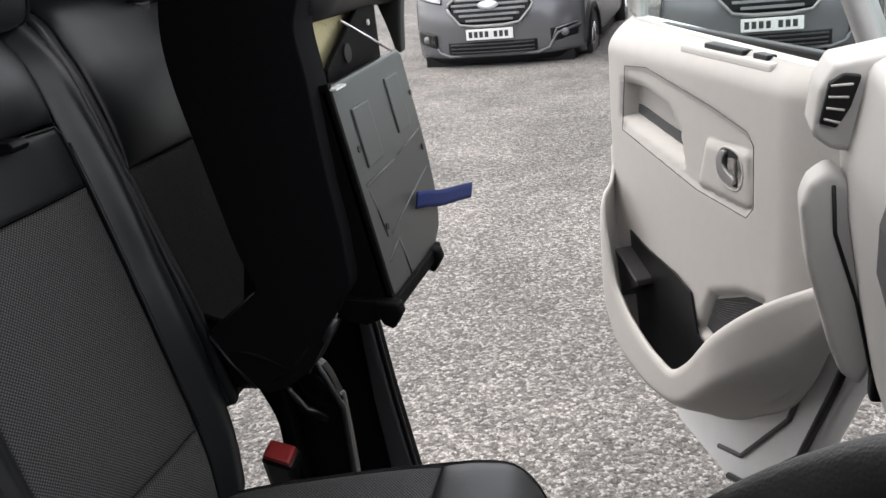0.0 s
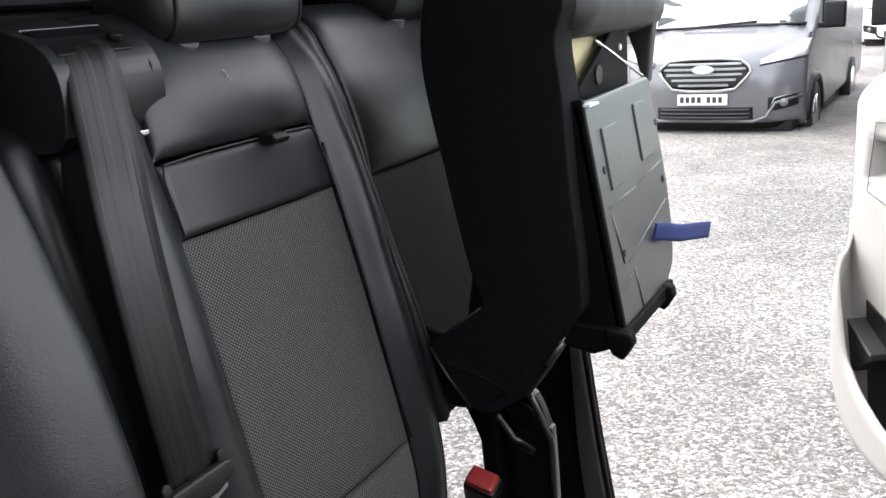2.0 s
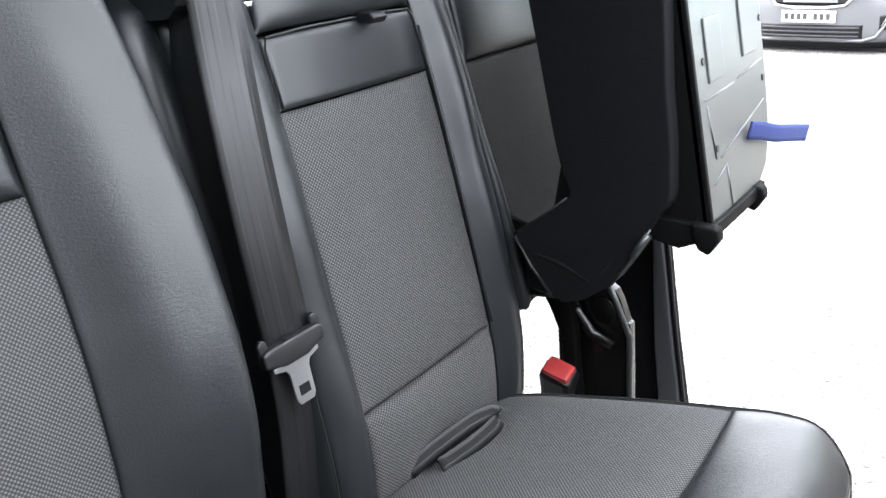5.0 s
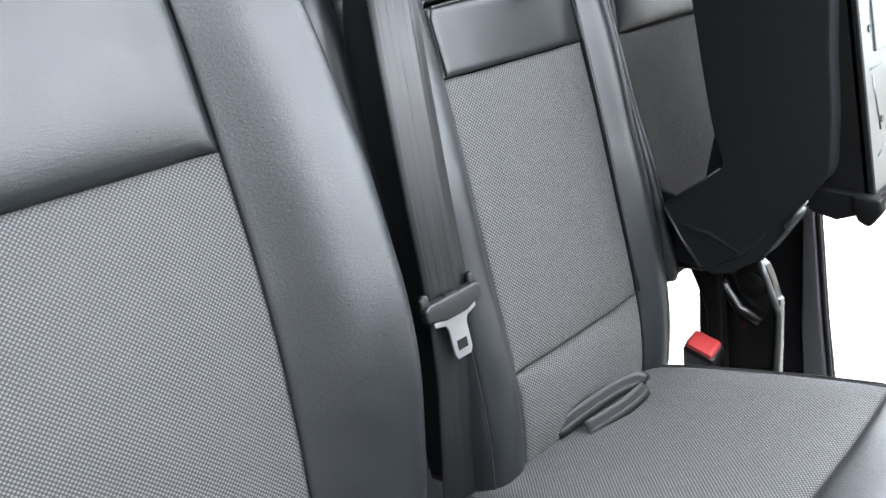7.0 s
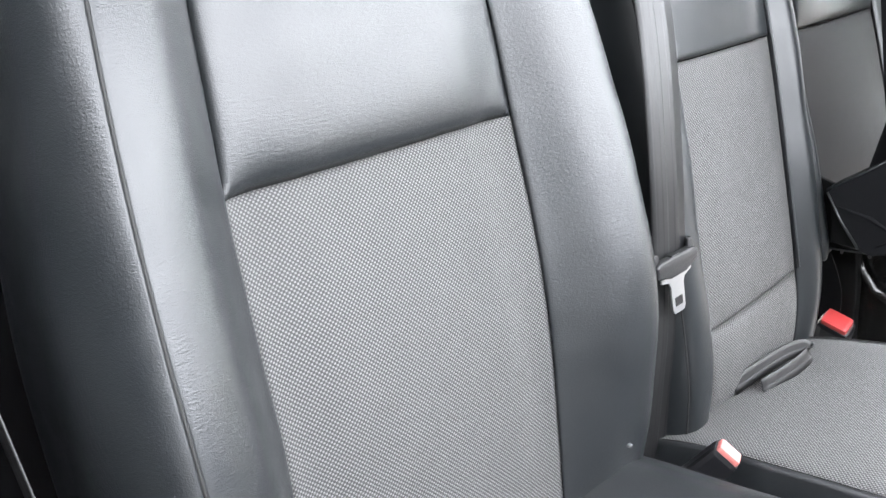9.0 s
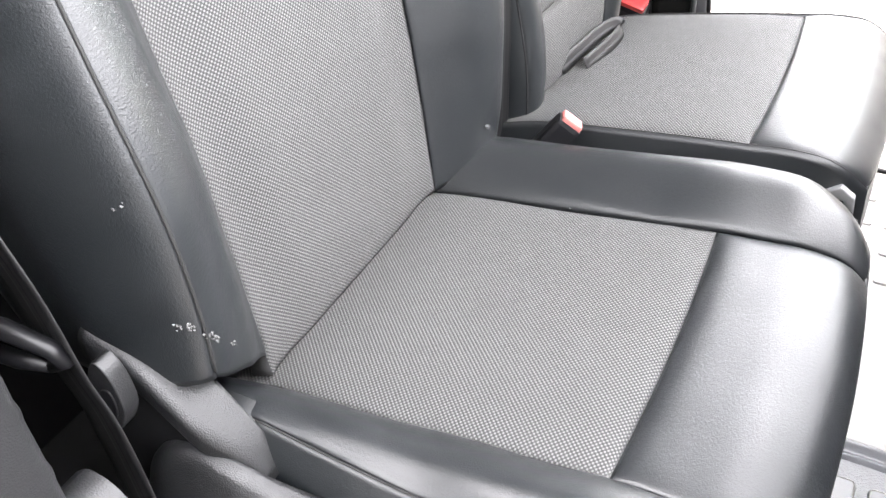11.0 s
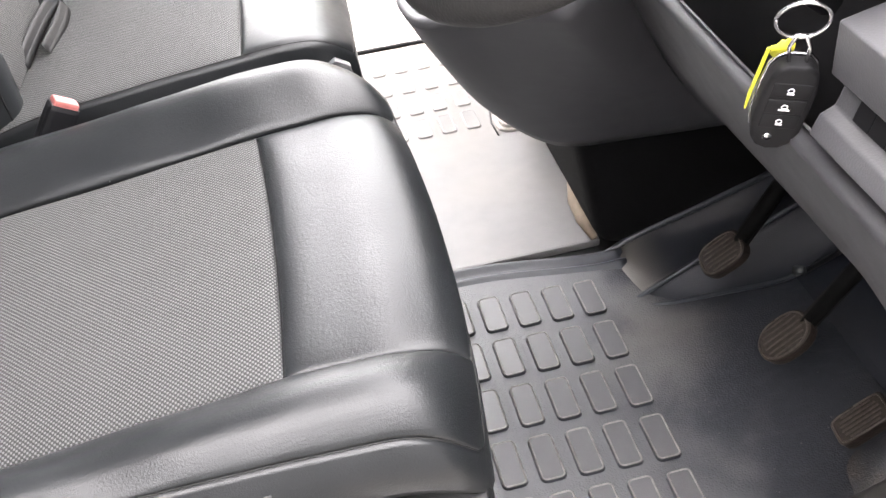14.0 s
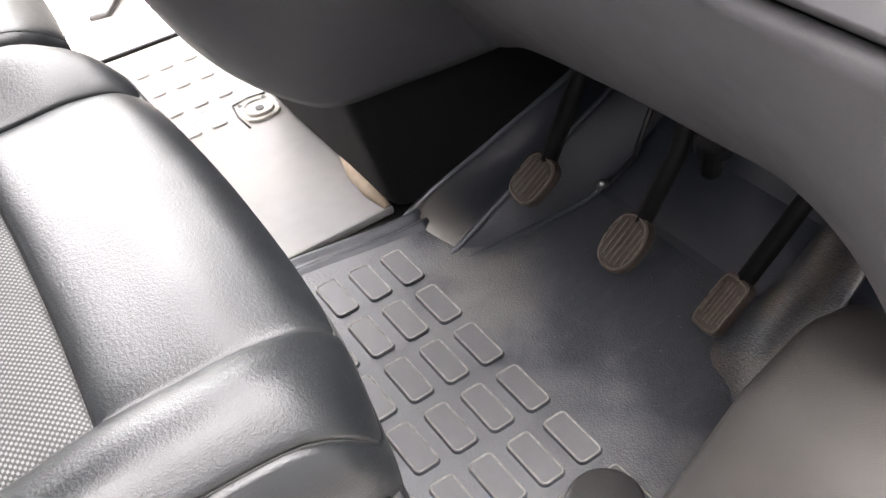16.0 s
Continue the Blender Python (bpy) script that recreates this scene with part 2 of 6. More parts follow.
mt.links.new(msq.outputs[0], mscr.inputs["Vector"])
mramp = mt.nodes.new("ShaderNodeValToRGB")
mramp.color_ramp.elements[0].position, mramp.color_ramp.elements[1].position = 0.55, 0.80
mramp.color_ramp.elements[1].color = (0.35, 0.35, 0.35, 1)
mt.links.new(mscr.outputs["Fac"], mramp.inputs[0])
mfilm = mt.nodes.new("ShaderNodeMixRGB")
mt.links.new(mramp.outputs[0], mfilm.inputs[0])
mt.links.new(mdust_falloff.outputs[0], mfilm.inputs[1])
mfilm.inputs[2].default_value = (0.078, 0.079, 0.082, 1)
# a dusty heel patch ahead of the pads
mdist = mt.nodes.new("ShaderNodeVectorMath")
mdist.operation = "DISTANCE"
mdist.inputs[1].default_value = (0.693, 0.216, 0.08)
mwarp = mt.nodes.new("ShaderNodeMixRGB")
mwarp.inputs[0].default_value = 0.16
mt.links.new(mco.outputs["Object"], mwarp.inputs[1])
mt.links.new(mn.outputs["Color"], mwarp.inputs[2])
mt.links.new(mwarp.outputs[0], mdist.inputs[0])
mheel = mt.nodes.new("ShaderNodeMapRange")
mheel.interpolation_type = "SMOOTHSTEP"
mheel.inputs["From Min"].default_value, mheel.inputs["From Max"].default_value = 0.10, 0.015
mheel.inputs["To Max"].default_value = 0.5
mt.links.new(mdist.outputs["Value"], mheel.inputs["Value"])
mpatch = mt.nodes.new("ShaderNodeMixRGB")
mt.links.new(mheel.outputs[0], mpatch.inputs[0])
mt.links.new(mfilm.outputs[0], mpatch.inputs[1])
mpatch.inputs[2].default_value = (0.150, 0.142, 0.133, 1)
mt.links.new(mpatch.outputs[0], mb.inputs["Base Color"])

# sloping matting: the same rubber, dusty only at its foot
WEDGE = CLEANRUBBER.copy()
WEDGE.name = "sloping_mat_rubber"
wt = WEDGE.node_tree
wco, wxyz, wrange, wmix = (wt.nodes.new("ShaderNode" + k) for k in ("TexCoord", "SeparateXYZ", "MapRange", "MixRGB"))
wt.links.new(wco.outputs["Object"], wxyz.inputs[0])
wt.links.new(wxyz.outputs[0], wrange.inputs["Value"])
wrange.interpolation_type = "SMOOTHSTEP"
wrange.inputs["From Min"].default_value, wrange.inputs["From Max"].default_value = 0.812, 0.735
wt.links.new(wrange.outputs[0], wmix.inputs[0])
wb = wt.nodes["Principled BSDF"]
wt.links.new(wb.inputs["Base Color"].links[0].from_socket, wmix.inputs[1])
wmix.inputs[2].default_value = (0.110, 0.103, 0.093, 1)
wt.links.new(wmix.outputs[0], wb.inputs["Base Color"])

GLASS = bpy.data.materials.new("window_glass")
GLASS.use_nodes = True
g = GLASS.node_tree.nodes["Principled BSDF"]
g.inputs["Base Color"].default_value = (0.82, 0.90, 0.88, 1)
g.inputs["Roughness"].default_value, g.inputs["Transmission Weight"].default_value, g.inputs["IOR"].default_value = 0.02, 1.0, 1.05

GRAVEL = bpy.data.materials.new("gravel")
GRAVEL.use_nodes = True
nt = GRAVEL.node_tree
b = nt.nodes["Principled BSDF"]
b.inputs["Roughness"].default_value = 0.85
co = nt.nodes.new("ShaderNodeTexCoord")
v1 = nt.nodes.new("ShaderNodeTexVoronoi")
v1.inputs["Scale"].default_value = 78.0
nt.links.new(co.outputs["Object"], v1.inputs["Vector"])
n1 = nt.nodes.new("ShaderNodeTexNoise")
n1.inputs["Scale"].default_value, n1.inputs["Detail"].default_value, n1.inputs["Roughness"].default_value = 0.9, 10.0, 0.72
nt.links.new(co.outputs["Object"], n1.inputs["Vector"])
sep = nt.nodes.new("ShaderNodeSeparateColor")
nt.links.new(v1.outputs["Color"], sep.inputs[0])
ramp = nt.nodes.new("ShaderNodeValToRGB")
for e, (pos, c) in zip(ramp.color_ramp.elements, ((0.12, (0.050, 0.049, 0.048, 1)), (0.88, (0.40, 0.394, 0.388, 1)))):
    e.position, e.color = pos, c
mid = ramp.color_ramp.elements.new(0.6)
mid.color = (0.165, 0.161, 0.157, 1)
v2 = nt.nodes.new("ShaderNodeTexVoronoi")
v2.inputs["Scale"].default_value = 190.0
nt.links.new(co.outputs["Object"], v2.inputs["Vector"])
sep2 = nt.nodes.new("ShaderNodeSeparateColor")
nt.links.new(v2.outputs["Color"], sep2.inputs[0])
sizes = nt.nodes.new("ShaderNodeMixRGB")
sizes.inputs[0].default_value = 0.42
nt.links.new(sep.outputs[0], sizes.inputs[1])
nt.links.new(sep2.outputs[1], sizes.inputs[2])
nt.links.new(sizes.outputs[0], ramp.inputs[0])
patch = nt.nodes.new("ShaderNodeValToRGB")
patch.color_ramp.elements[0].position, patch.color_ramp.elements[1].position = 0.40, 0.68
patch.color_ramp.elements[0].color = (0.74, 0.72, 0.69, 1)
patch.color_ramp.elements[1].color = (1.36, 1.30, 1.23, 1)
nt.links.new(n1.outputs["Fac"], patch.inputs[0])
mul = nt.nodes.new("ShaderNodeMixRGB")
mul.blend_type = "MULTIPLY"
mul.inputs[0].default_value = 1.0
nt.links.new(ramp.outputs[0], mul.inputs[1])
nt.links.new(patch.outputs[0], mul.inputs[2])
nt.links.new(mul.outputs[0], b.inputs["Base Color"])
bp = nt.nodes.new("ShaderNodeBump")
bp.inputs["Strength"].default_value, bp.inputs["Distance"].default_value = 0.9, 0.010
bp.invert = True
nt.links.new(v1.outputs["Distance"], bp.inputs["Height"])
nt.links.new(bp.outputs[0], b.inputs["Normal"])


# ---- builders ----
def thing(name, label, category, group="", at=(0, 0, 0), kind=""):
    ob = new(name)
    ob.location = at
    ob.empty_display_size = 0.05
    return tagged(ob, label, category, group, kind)


def place(name, me, mat, parent=None, label="", smooth=True):
    if not me.materials:
        me.materials.append(mat)
    if smooth:
        me.shade_smooth()
    ob = new(name, me)
    if parent is not None:
        ob.parent = parent
        base = parent
        off = Vector()
        while base is not None:
            off += base.location
            base = base.parent
        ob.location = -off
    if label:
        ob["label"] = label
    return ob


def part(name, bm, mat, parent=None, label="", smooth=False):
    bm.normal_update()
    me = bpy.data.meshes.new(name)
    bm.to_mesh(me)
    bm.free()
    return place(name, me, mat, parent, label, smooth)


def box(bm, lo, hi, bevel=0.0, m=None, seg=2):
    r = bmesh.ops.create_cube(bm, size=1.0)
    vs = r["verts"]
    c = [(a + b) / 2 for a, b in zip(lo, hi)]
    s = [abs(b - a) for a, b in zip(lo, hi)]
    for v in vs:
        v.co = Vector([v.co[i] * s[i] + c[i] for i in range(3)])
    if bevel:
        es = list({e for v in vs for e in v.link_edges})
        got = bmesh.ops.bevel(bm, geom=es, offset=min(bevel, min(s) * 0.48), segments=seg, profile=0.6, affect="EDGES")
        vs = list({v for f in got["faces"] for v in f.verts} | {v for v in vs if v.is_valid})
    if m is not None:
        bmesh.ops.transform(bm, matrix=m, verts=vs)
    return vs


def boxes(*items):
    bm = bmesh.new()
    for it in items:
        box(bm, *it)
    return bm


def tube(bm, pts, r, seg=10, caps=True):
    pts = [Vector(p) for p in pts]
    rs = r if isinstance(r, (list, tuple)) else [r] * len(pts)
    rings = []
    side = None
    for i, p in enumerate(pts):
        d = (pts[min(i + 1, len(pts) - 1)] - pts[max(i - 1, 0)]).normalized()
        if side is None:
            side = d.orthogonal().normalized()
        side = (side - d * side.dot(d)).normalized()
        up = d.cross(side)
        rings.append([bm.verts.new(p + rs[i] * (math.cos(a) * side + math.sin(a) * up)) for a in (2 * math.pi * k / seg for k in range(seg))])
    for a, b in zip(rings, rings[1:]):
        for k in range(seg):
            bm.faces.new((a[k], a[(k + 1) % seg], b[(k + 1) % seg], b[k]))
    if caps:
        bm.faces.new(rings[0][::-1])
        bm.faces.new(rings[-1])
    return bm


def tubes(*items, seg=10):
    bm = bmesh.new()
    for pts, r in items:
        tube(bm, pts, r, seg)
    return bm


def disc(bm, c, n, r, h, seg=24, r2=None):
    c, n = Vector(c), Vector(n).normalized()
    tube(bm, [c, c + n * h], [r, r if r2 is None else r2], seg)
    return bm


def prism(outline, thick, axis, at):
    """A closed outline of (p, q) pairs pushed along an axis (0, 1 or 2) from at to at + thick."""
    bm = bmesh.new()

    def put(p, q, d):
        co = [p, q]
        co.insert(axis, d)
        return bm.verts.new(co)

    a = [put(p, q, at) for p, q in outline]
    c = [put(p, q, at + thick) for p, q in outline]
    k = len(outline)
    bm.faces.new(a)
    bm.faces.new(c[::-1])
    for i in range(k):
        bm.faces.new((a[i], c[i], c[(i + 1) % k], a[(i + 1) % k]))
    bmesh.ops.recalc_face_normals(bm, faces=bm.faces)
    return bm


def bevelled(bm, w, seg=3):
    bmesh.ops.bevel(bm, geom=list(bm.edges), offset=w, segments=seg, profile=0.6, affect="EDGES", clamp_overlap=True)
    return bm


def rounded(outline, n=6):
    """A closed outline drawn as a smooth curve through its corners."""
    k, out = len(outline), []
    for i in range(k):
        p0, p1, p2, p3 = (Vector(outline[(i + d) % k]) for d in (-1, 0, 1, 2))
        for q in range(n):
            t = q / n
            out.append(tuple(0.5 * (2 * p1 + (p2 - p0) * t + (2 * p0 - 5 * p1 + 4 * p2 - p3) * t * t + (3 * p1 - p0 - 3 * p2 + p3) * t ** 3)))
    return out


def inside(a, z, poly):
    """Signed distance to a closed outline, positive within."""
    best, odd = 9.0, False
    for (x1, y1), (x2, y2) in zip(poly, poly[1:] + poly[:1]):
        t = max(0.0, min(1.0, ((a - x1) * (x2 - x1) + (z - y1) * (y2 - y1)) / max(1e-9, (x2 - x1) ** 2 + (y2 - y1) ** 2)))
        best = min(best, math.hypot(a - x1 - t * (x2 - x1), z - y1 - t * (y2 - y1)))
        if (y1 > z) != (y2 > z) and a < x1 + (z - y1) * (x2 - x1) / (y2 - y1):
            odd = not odd
    return best if odd else -best


def step(t):
    t = max(0.0, min(1.0, t))
    return t * t * (3 - 2 * t)


class Curve:
    """A smooth curve through points at the given parameters."""

    def __init__(self, rows):
        self.t = np.array([r[0] for r in rows], float)
        self.p = np.array([r[1:] for r in rows], float)
        self.m = np.gradient(self.p, self.t, axis=0)

    def __call__(self, t):
        i = int(np.clip(np.searchsorted(self.t, t) - 1, 0, len(self.t) - 2))
        h = self.t[i + 1] - self.t[i]
        s = (t - self.t[i]) / h
        a, b2 = 2 * s**3 - 3 * s**2 + 1, s**3 - 2 * s**2 + s
        return a * self.p[i] + b2 * h * self.m[i] + (1 - a) * self.p[i + 1] + (s**3 - s**2) * h * self.m[i + 1]


def sheet(fn, nu, nv, thick):
    """A solid sheet over fn(u, v), u and v from 0 to 1, with a map in metres."""
    p = np.array([[fn(i / nu, j / nv) for j in range(nv + 1)] for i in range(nu + 1)], float)
    du, dv = np.gradient(p, axis=0), np.gradient(p, axis=1)
    n = np.cross(du, dv)
    n /= np.maximum(np.linalg.norm(n, axis=-1, keepdims=True), 1e-9)
    back = p - n * thick
    k = (nu + 1) * (nv + 1)
    at = lambda i, j: i * (nv + 1) + j
    faces = []
    for i in range(nu):
        for j in range(nv):
            faces.append((at(i, j), at(i + 1, j), at(i + 1, j + 1), at(i, j + 1)))
    faces += [tuple(k + q for q in f[::-1]) for f in list(faces)]
    rim = [(i, 0) for i in range(nu)] + [(nu, j) for j in range(nv)] + [(i, nv) for i in range(nu, 0, -1)] + [(0, j) for j in range(nv, 0, -1)]
    for a, c in zip(rim, rim[1:] + rim[:1]):
        faces.append((at(*c), at(*a), k + at(*a), k + at(*c)))
    me = bpy.data.meshes.new("sheet")
    me.from_pydata(np.concatenate([p.reshape(-1, 3), back.reshape(-1, 3)]).tolist(), [], faces)
    su = np.concatenate([[0], np.cumsum(np.linalg.norm(np.diff(p[:, nv // 2], axis=0), axis=-1))])
    sv = np.concatenate([[0], np.cumsum(np.linalg.norm(np.diff(p[nu // 2], axis=0), axis=-1))])
    uv = me.uv_layers.new(name="UVMap")
    for loop in me.loops:
        q = loop.vertex_index % k
        uv.data[loop.index].uv = (su[q // (nv + 1)], sv[q % (nv + 1)])
    return me


def padded(s, a0, a1, b0, b1, puff, groove=0.004, power=5.0, wrinkle=0.0, free=""):
    """A stuffed panel of the surface s between two bounds in each way, sunk along its seams but for the free edges (l, r, b, t)."""
    f = lambda v, x: v(x) if callable(v) else v

    def point(a, b):
        return np.array(s(a, b), float)

    def fn(u, v):
        u, v = 0.35 * u + 0.65 * (0.5 - 0.5 * math.cos(math.pi * u)), 0.35 * v + 0.65 * (0.5 - 0.5 * math.cos(math.pi * v))
        b = f(b0, u) + (f(b1, u) - f(b0, u)) * v
        a = f(a0, b) + (f(a1, b) - f(a0, b)) * u
        p = point(a, b)
        n = np.cross(point(a + 0.01, b) - point(a - 0.01, b), point(a, b + 0.01) - point(a, b - 0.01))
        n /= max(np.linalg.norm(n), 1e-9)
        du, dv = 2 * u - 1, 2 * v - 1
        e = (1 - abs(du) ** power) * (1 - abs(dv) ** power)
        ku = 0.0 if (du < 0 and "l" in free) or (du > 0 and "r" in free) else abs(du) ** power
        kv = 0.0 if (dv < 0 and "b" in free) or (dv > 0 and "t" in free) else abs(dv) ** power
        sunk = 1 - math.sqrt(max(0.0, (1 - ku) * (1 - kv)))
        w = wrinkle * noise.noise(Vector(p * 14)) if wrinkle else 0.0
        return p + n * (-groove * sunk + puff * math.sqrt(max(e, 0)) + w * e)

    return fn

# ---- setting ----
ground_me = sheet(lambda u, v: (-60 + 120 * v, -40 + 140 * u, -0.60 - 0.0265 * min(max(-40 + 140 * u, -5), 12)), 56, 24, 0.2)
ground_me.flip_normals()
ground = tagged(place("ground", ground_me, GRAVEL), "grey loose gravel yard with pale trodden patches", "ground", kind="structure")

# cab floor with a rubber mat
floor = tagged(part("floor", boxes(((-0.5, -0.42, -0.08), (0.86, 1.04, -0.012))), TRIM), "dark cab floor under rubber matting", "floor", kind="structure")

floor_mat = thing("rubber_floor_mat", "dark grey rubber floor mat with raised oblong pads, dusty", "floor mat")
def mat_bed():
    bm = bmesh.new()
    box(bm, (-0.3, -0.24, -0.012), (0.98, 0.335, 0.0), 0.004)
    return bm
part("bed", mat_bed(), MATBED, floor_mat)
def lip_fn(u, v):
    x = 0.30 + 0.452 * v
    bend = 0.030 * step((x - 0.52) / 0.24)
    z = 0.0075 * math.exp(-((u - 0.28) / 0.15) ** 2) + 0.0055 * math.exp(-((u - 0.74) / 0.11) ** 2) - 0.004 * abs(2 * u - 1) ** 4
    return (x, 0.366 - bend - 0.046 * u, z + 0.004 * step((x - 0.70) / 0.06))
lip_me = sheet(lip_fn, 24, 40, 0.004)
place("lip", lip_me, FOLD, floor_mat)
def rounded_pad(bm, x0, x1, y0, y1, h, r=0.006, worn=False):
    rings = []
    for inset, z in ((-0.0016, 0.0), (-0.0004, h), (0.0008, h * 1.25), (0.0022, h * 0.95)):
        ring = []
        for cx, cy, a0 in ((x1 - r, y1 - r, 0), (x0 + r, y1 - r, 90), (x0 + r, y0 + r, 180), (x1 - r, y0 + r, 270)):
            for k in range(4):
                a = radians(a0 + 30 * k)
                ring.append(bm.verts.new((cx + (r - inset) * math.cos(a), cy + (r - inset) * math.sin(a), z)))
        rings.append(ring)
    for i, (p, q) in enumerate(zip(rings, rings[1:])):
        for k in range(16):
            f = bm.faces.new((p[k], p[(k + 1) % 16], q[(k + 1) % 16], q[k]))
            # sides coloured dark as shadow line, lips pale as highlight
            f.material_index = (1, 2, 2)[i] if worn else 0
    bm.faces.new(rings[-1])
crumb_bm = bmesh.new()
rng = random.Random(11)
for k in range(90):
    cx, cy, w = rng.uniform(0.46, 0.92), rng.uniform(-0.2, 0.30), rng.uniform(0.0004, 0.0011)
    box(crumb_bm, (cx - w, cy - w * 0.7, -0.0002), (cx + w, cy + w * 0.7, w))
tagged(part("crumbs", crumb_bm, SCUFF), "tiny pale crumbs of grit on the floor mat", "grit", kind="stuff")
pad_bm = bmesh.new()
rounded_pad(pad_bm, -0.0285, 0.0, -0.002, 0.061, 0.0040, worn=True)
pad_me = bpy.data.meshes.new("pad")
pad_bm.to_mesh(pad_me)
pad_bm.free()
for pad_mat in (PADRUBBER, CLEANRUBBER, LIPLIGHT):
    pad_me.materials.append(pad_mat)
for i in range(6):
    for j in range(8):
        ob = new("pad", pad_me)
        ob.parent = floor_mat
        ob.location = (0.693 - 0.0453 * i, 0.220 - 0.0815 * j + 0.003 * i, 0.0)
        if ob.location.y < -0.20:
            bpy.data.objects.remove(ob)

pass_mat = thing("passenger_floor_mat", "worn grey rubber mat with raised square pads, paled for sky glare", "floor mat")
part("bed", boxes(((-0.3, 0.36, -0.012), (0.735, 1.03, 0.002), 0.004)), PALERUBBER, pass_mat)
sq_bm = bmesh.new()
rounded_pad(sq_bm, -0.012, 0.012, -0.028, 0.028, 0.0025, 0.005)
sq_me = bpy.data.meshes.new("pad")
sq_bm.to_mesh(sq_me)
sq_bm.free()
sq_me.materials.append(PALERUBBER)
for i in range(7):
    for j in range(4):
        if i == 0 and j == 0:
            continue
        ob = new("pad", sq_me)
        ob.parent = pass_mat
        ob.location = (0.674 - 0.0435 * i, 0.733 + 0.077 * j, 0.002)

part("edge_seal", tubes(([(-0.1, 1.046, 0.002), (0.80, 1.046, 0.000)], 0.005), seg=8), BLACK, pass_mat, smooth=True)
latch = thing("seat_latch", "small bright metal seat latch between the two seats", "latch", at=(0.395, 0.352, 0.37))
part("hook", bevelled(prism([(0.378, 0.352), (0.384, 0.382), (0.398, 0.392), (0.414, 0.382), (0.418, 0.350), (0.408, 0.350), (0.404, 0.376), (0.392, 0.378), (0.388, 0.352)], 0.010, 1, 0.322), 0.002), TONGUE, latch)
part("latch_base", boxes(((0.372, 0.300, 0.338), (0.424, 0.333, 0.353), 0.003)), BLACK, latch)
# toe board, tunnel wall, firewall
tagged(part("toe_board", prism([(0.93, -0.012), (0.97, 0.004), (1.06, 0.06), (1.28, 0.30), (1.28, 0.75), (1.34, 0.75), (1.34, -0.08), (0.93, -0.08)], 1.58, 1, -0.46), CLEANRUBBER), "black rubber-lined toe board and firewall", "wall", kind="structure")
tagged(part("tunnel_wall", bevelled(prism([(0.727, 0.0), (1.28, 0.0), (1.28, 0.50), (0.72, 0.42), (0.680, 0.24)], 0.40, 1, 0.33), 0.04, 6), BOXCARPET, smooth=True), "black carpeted box under the centre console", "wall", kind="structure")
ridge_a = Curve([(0, 0.728, 0.332, -0.007), (0.1, 0.76, 0.331, 0.013), (0.35, 0.875, 0.330, 0.053), (0.6, 0.99, 0.330, 0.092), (1, 1.17, 0.33, 0.17)])
ridge_b = Curve([(0, 0.724, 0.228, -0.009), (0.1, 0.757, 0.236, 0.001), (0.35, 0.842, 0.245, 0.036), (0.6, 0.929, 0.246, 0.074), (1, 1.12, 0.25, 0.17)])
tagged(part("tunnel_ridge", tubes(([ridge_a(k / 20) for k in range(21)], 0.005), ([ridge_b(k / 20) for k in range(21)], 0.004), seg=10), FOLD, smooth=True), "folded edges of black rubber matting", "trim", kind="structure")
fold_c = Curve([(0, 0.724, 0.226, -0.009), (0.1, 0.757, 0.213, -0.002), (0.35, 0.85, 0.203, 0.004), (0.6, 0.95, 0.193, 0.016), (1, 1.12, 0.185, 0.14)])
def wedge_side(u, v):
    a, c = ridge_b(v), fold_c(v)
    return a + (c - a) * u - np.array((0, 0.010 * math.sin(u * math.pi), 0.006 * math.sin(u * math.pi))) * step(v * 5)
tagged(place("mat_wedge", sheet(wedge_side, 10, 24, 0.006), CLEANRUBBER), "steep black rubber side of the sloping matting", "trim", kind="structure")
tagged(part("mat_fold", tubes(([fold_c(k / 24) - np.array((0, 0, 0.001)) for k in range(17)], 0.0035), seg=8), FOLD, smooth=True), "soft fold at the foot of the rubber matting", "trim", kind="structure")
def wedge(u, v):
    a, b2 = ridge_a(v), ridge_b(v)
    return a + (b2 - a) * u - np.array((0, 0, 0.012 * math.sin(u * math.pi) * step((v - 0.1) * 4)))
tagged(place("mat_wedge", sheet(wedge, 10, 20, 0.008), WEDGE), "sloping black rubber matting beside the console", "trim", kind="structure")
tagged(part("torn_edge", tubes(([(0.726, 0.362, 0.004), (0.725, 0.40, 0.010), (0.726, 0.445, 0.014), (0.735, 0.50, 0.012)], [0.005, 0.013, 0.013, 0.005]), seg=10), EDGE, smooth=True), "torn beige edge of the floor covering", "trim", kind="structure")

# cab shell, mostly out of sight
tagged(part("underbody", boxes(((-0.50, -0.38, -0.34), (1.34, 1.03, -0.085), 0.03)), CARPET), "plain dark underbody below the cab floor", "underbody", kind="structure")
for wy0 in (-0.40, 0.82):
    tagged(part("support_wheel", bevelled(disc(bmesh.new(), (0.98, wy0, -0.31), (0, 1, 0), 0.31 + 0.0265 * (wy0 > 0), 0.22, 40), 0.03), TYRE, smooth=True), "black road wheel under the cab", "wheel", kind="structure")
    tagged(part("support_wheel", bevelled(disc(bmesh.new(), (-0.42, wy0, -0.31), (0, 1, 0), 0.31 + 0.0265 * (wy0 > 0), 0.22, 40), 0.03), TYRE, smooth=True), "black road wheel under the cab", "wheel", kind="structure")
# unseen panel, added to keep doorway light off the pedals
tagged(part("footwell_side", boxes(((0.80, -0.475, -0.12), (1.34, -0.435, 0.80))), CARPET), "unseen black side of the driver footwell, blocks doorway light", "wall", kind="structure")
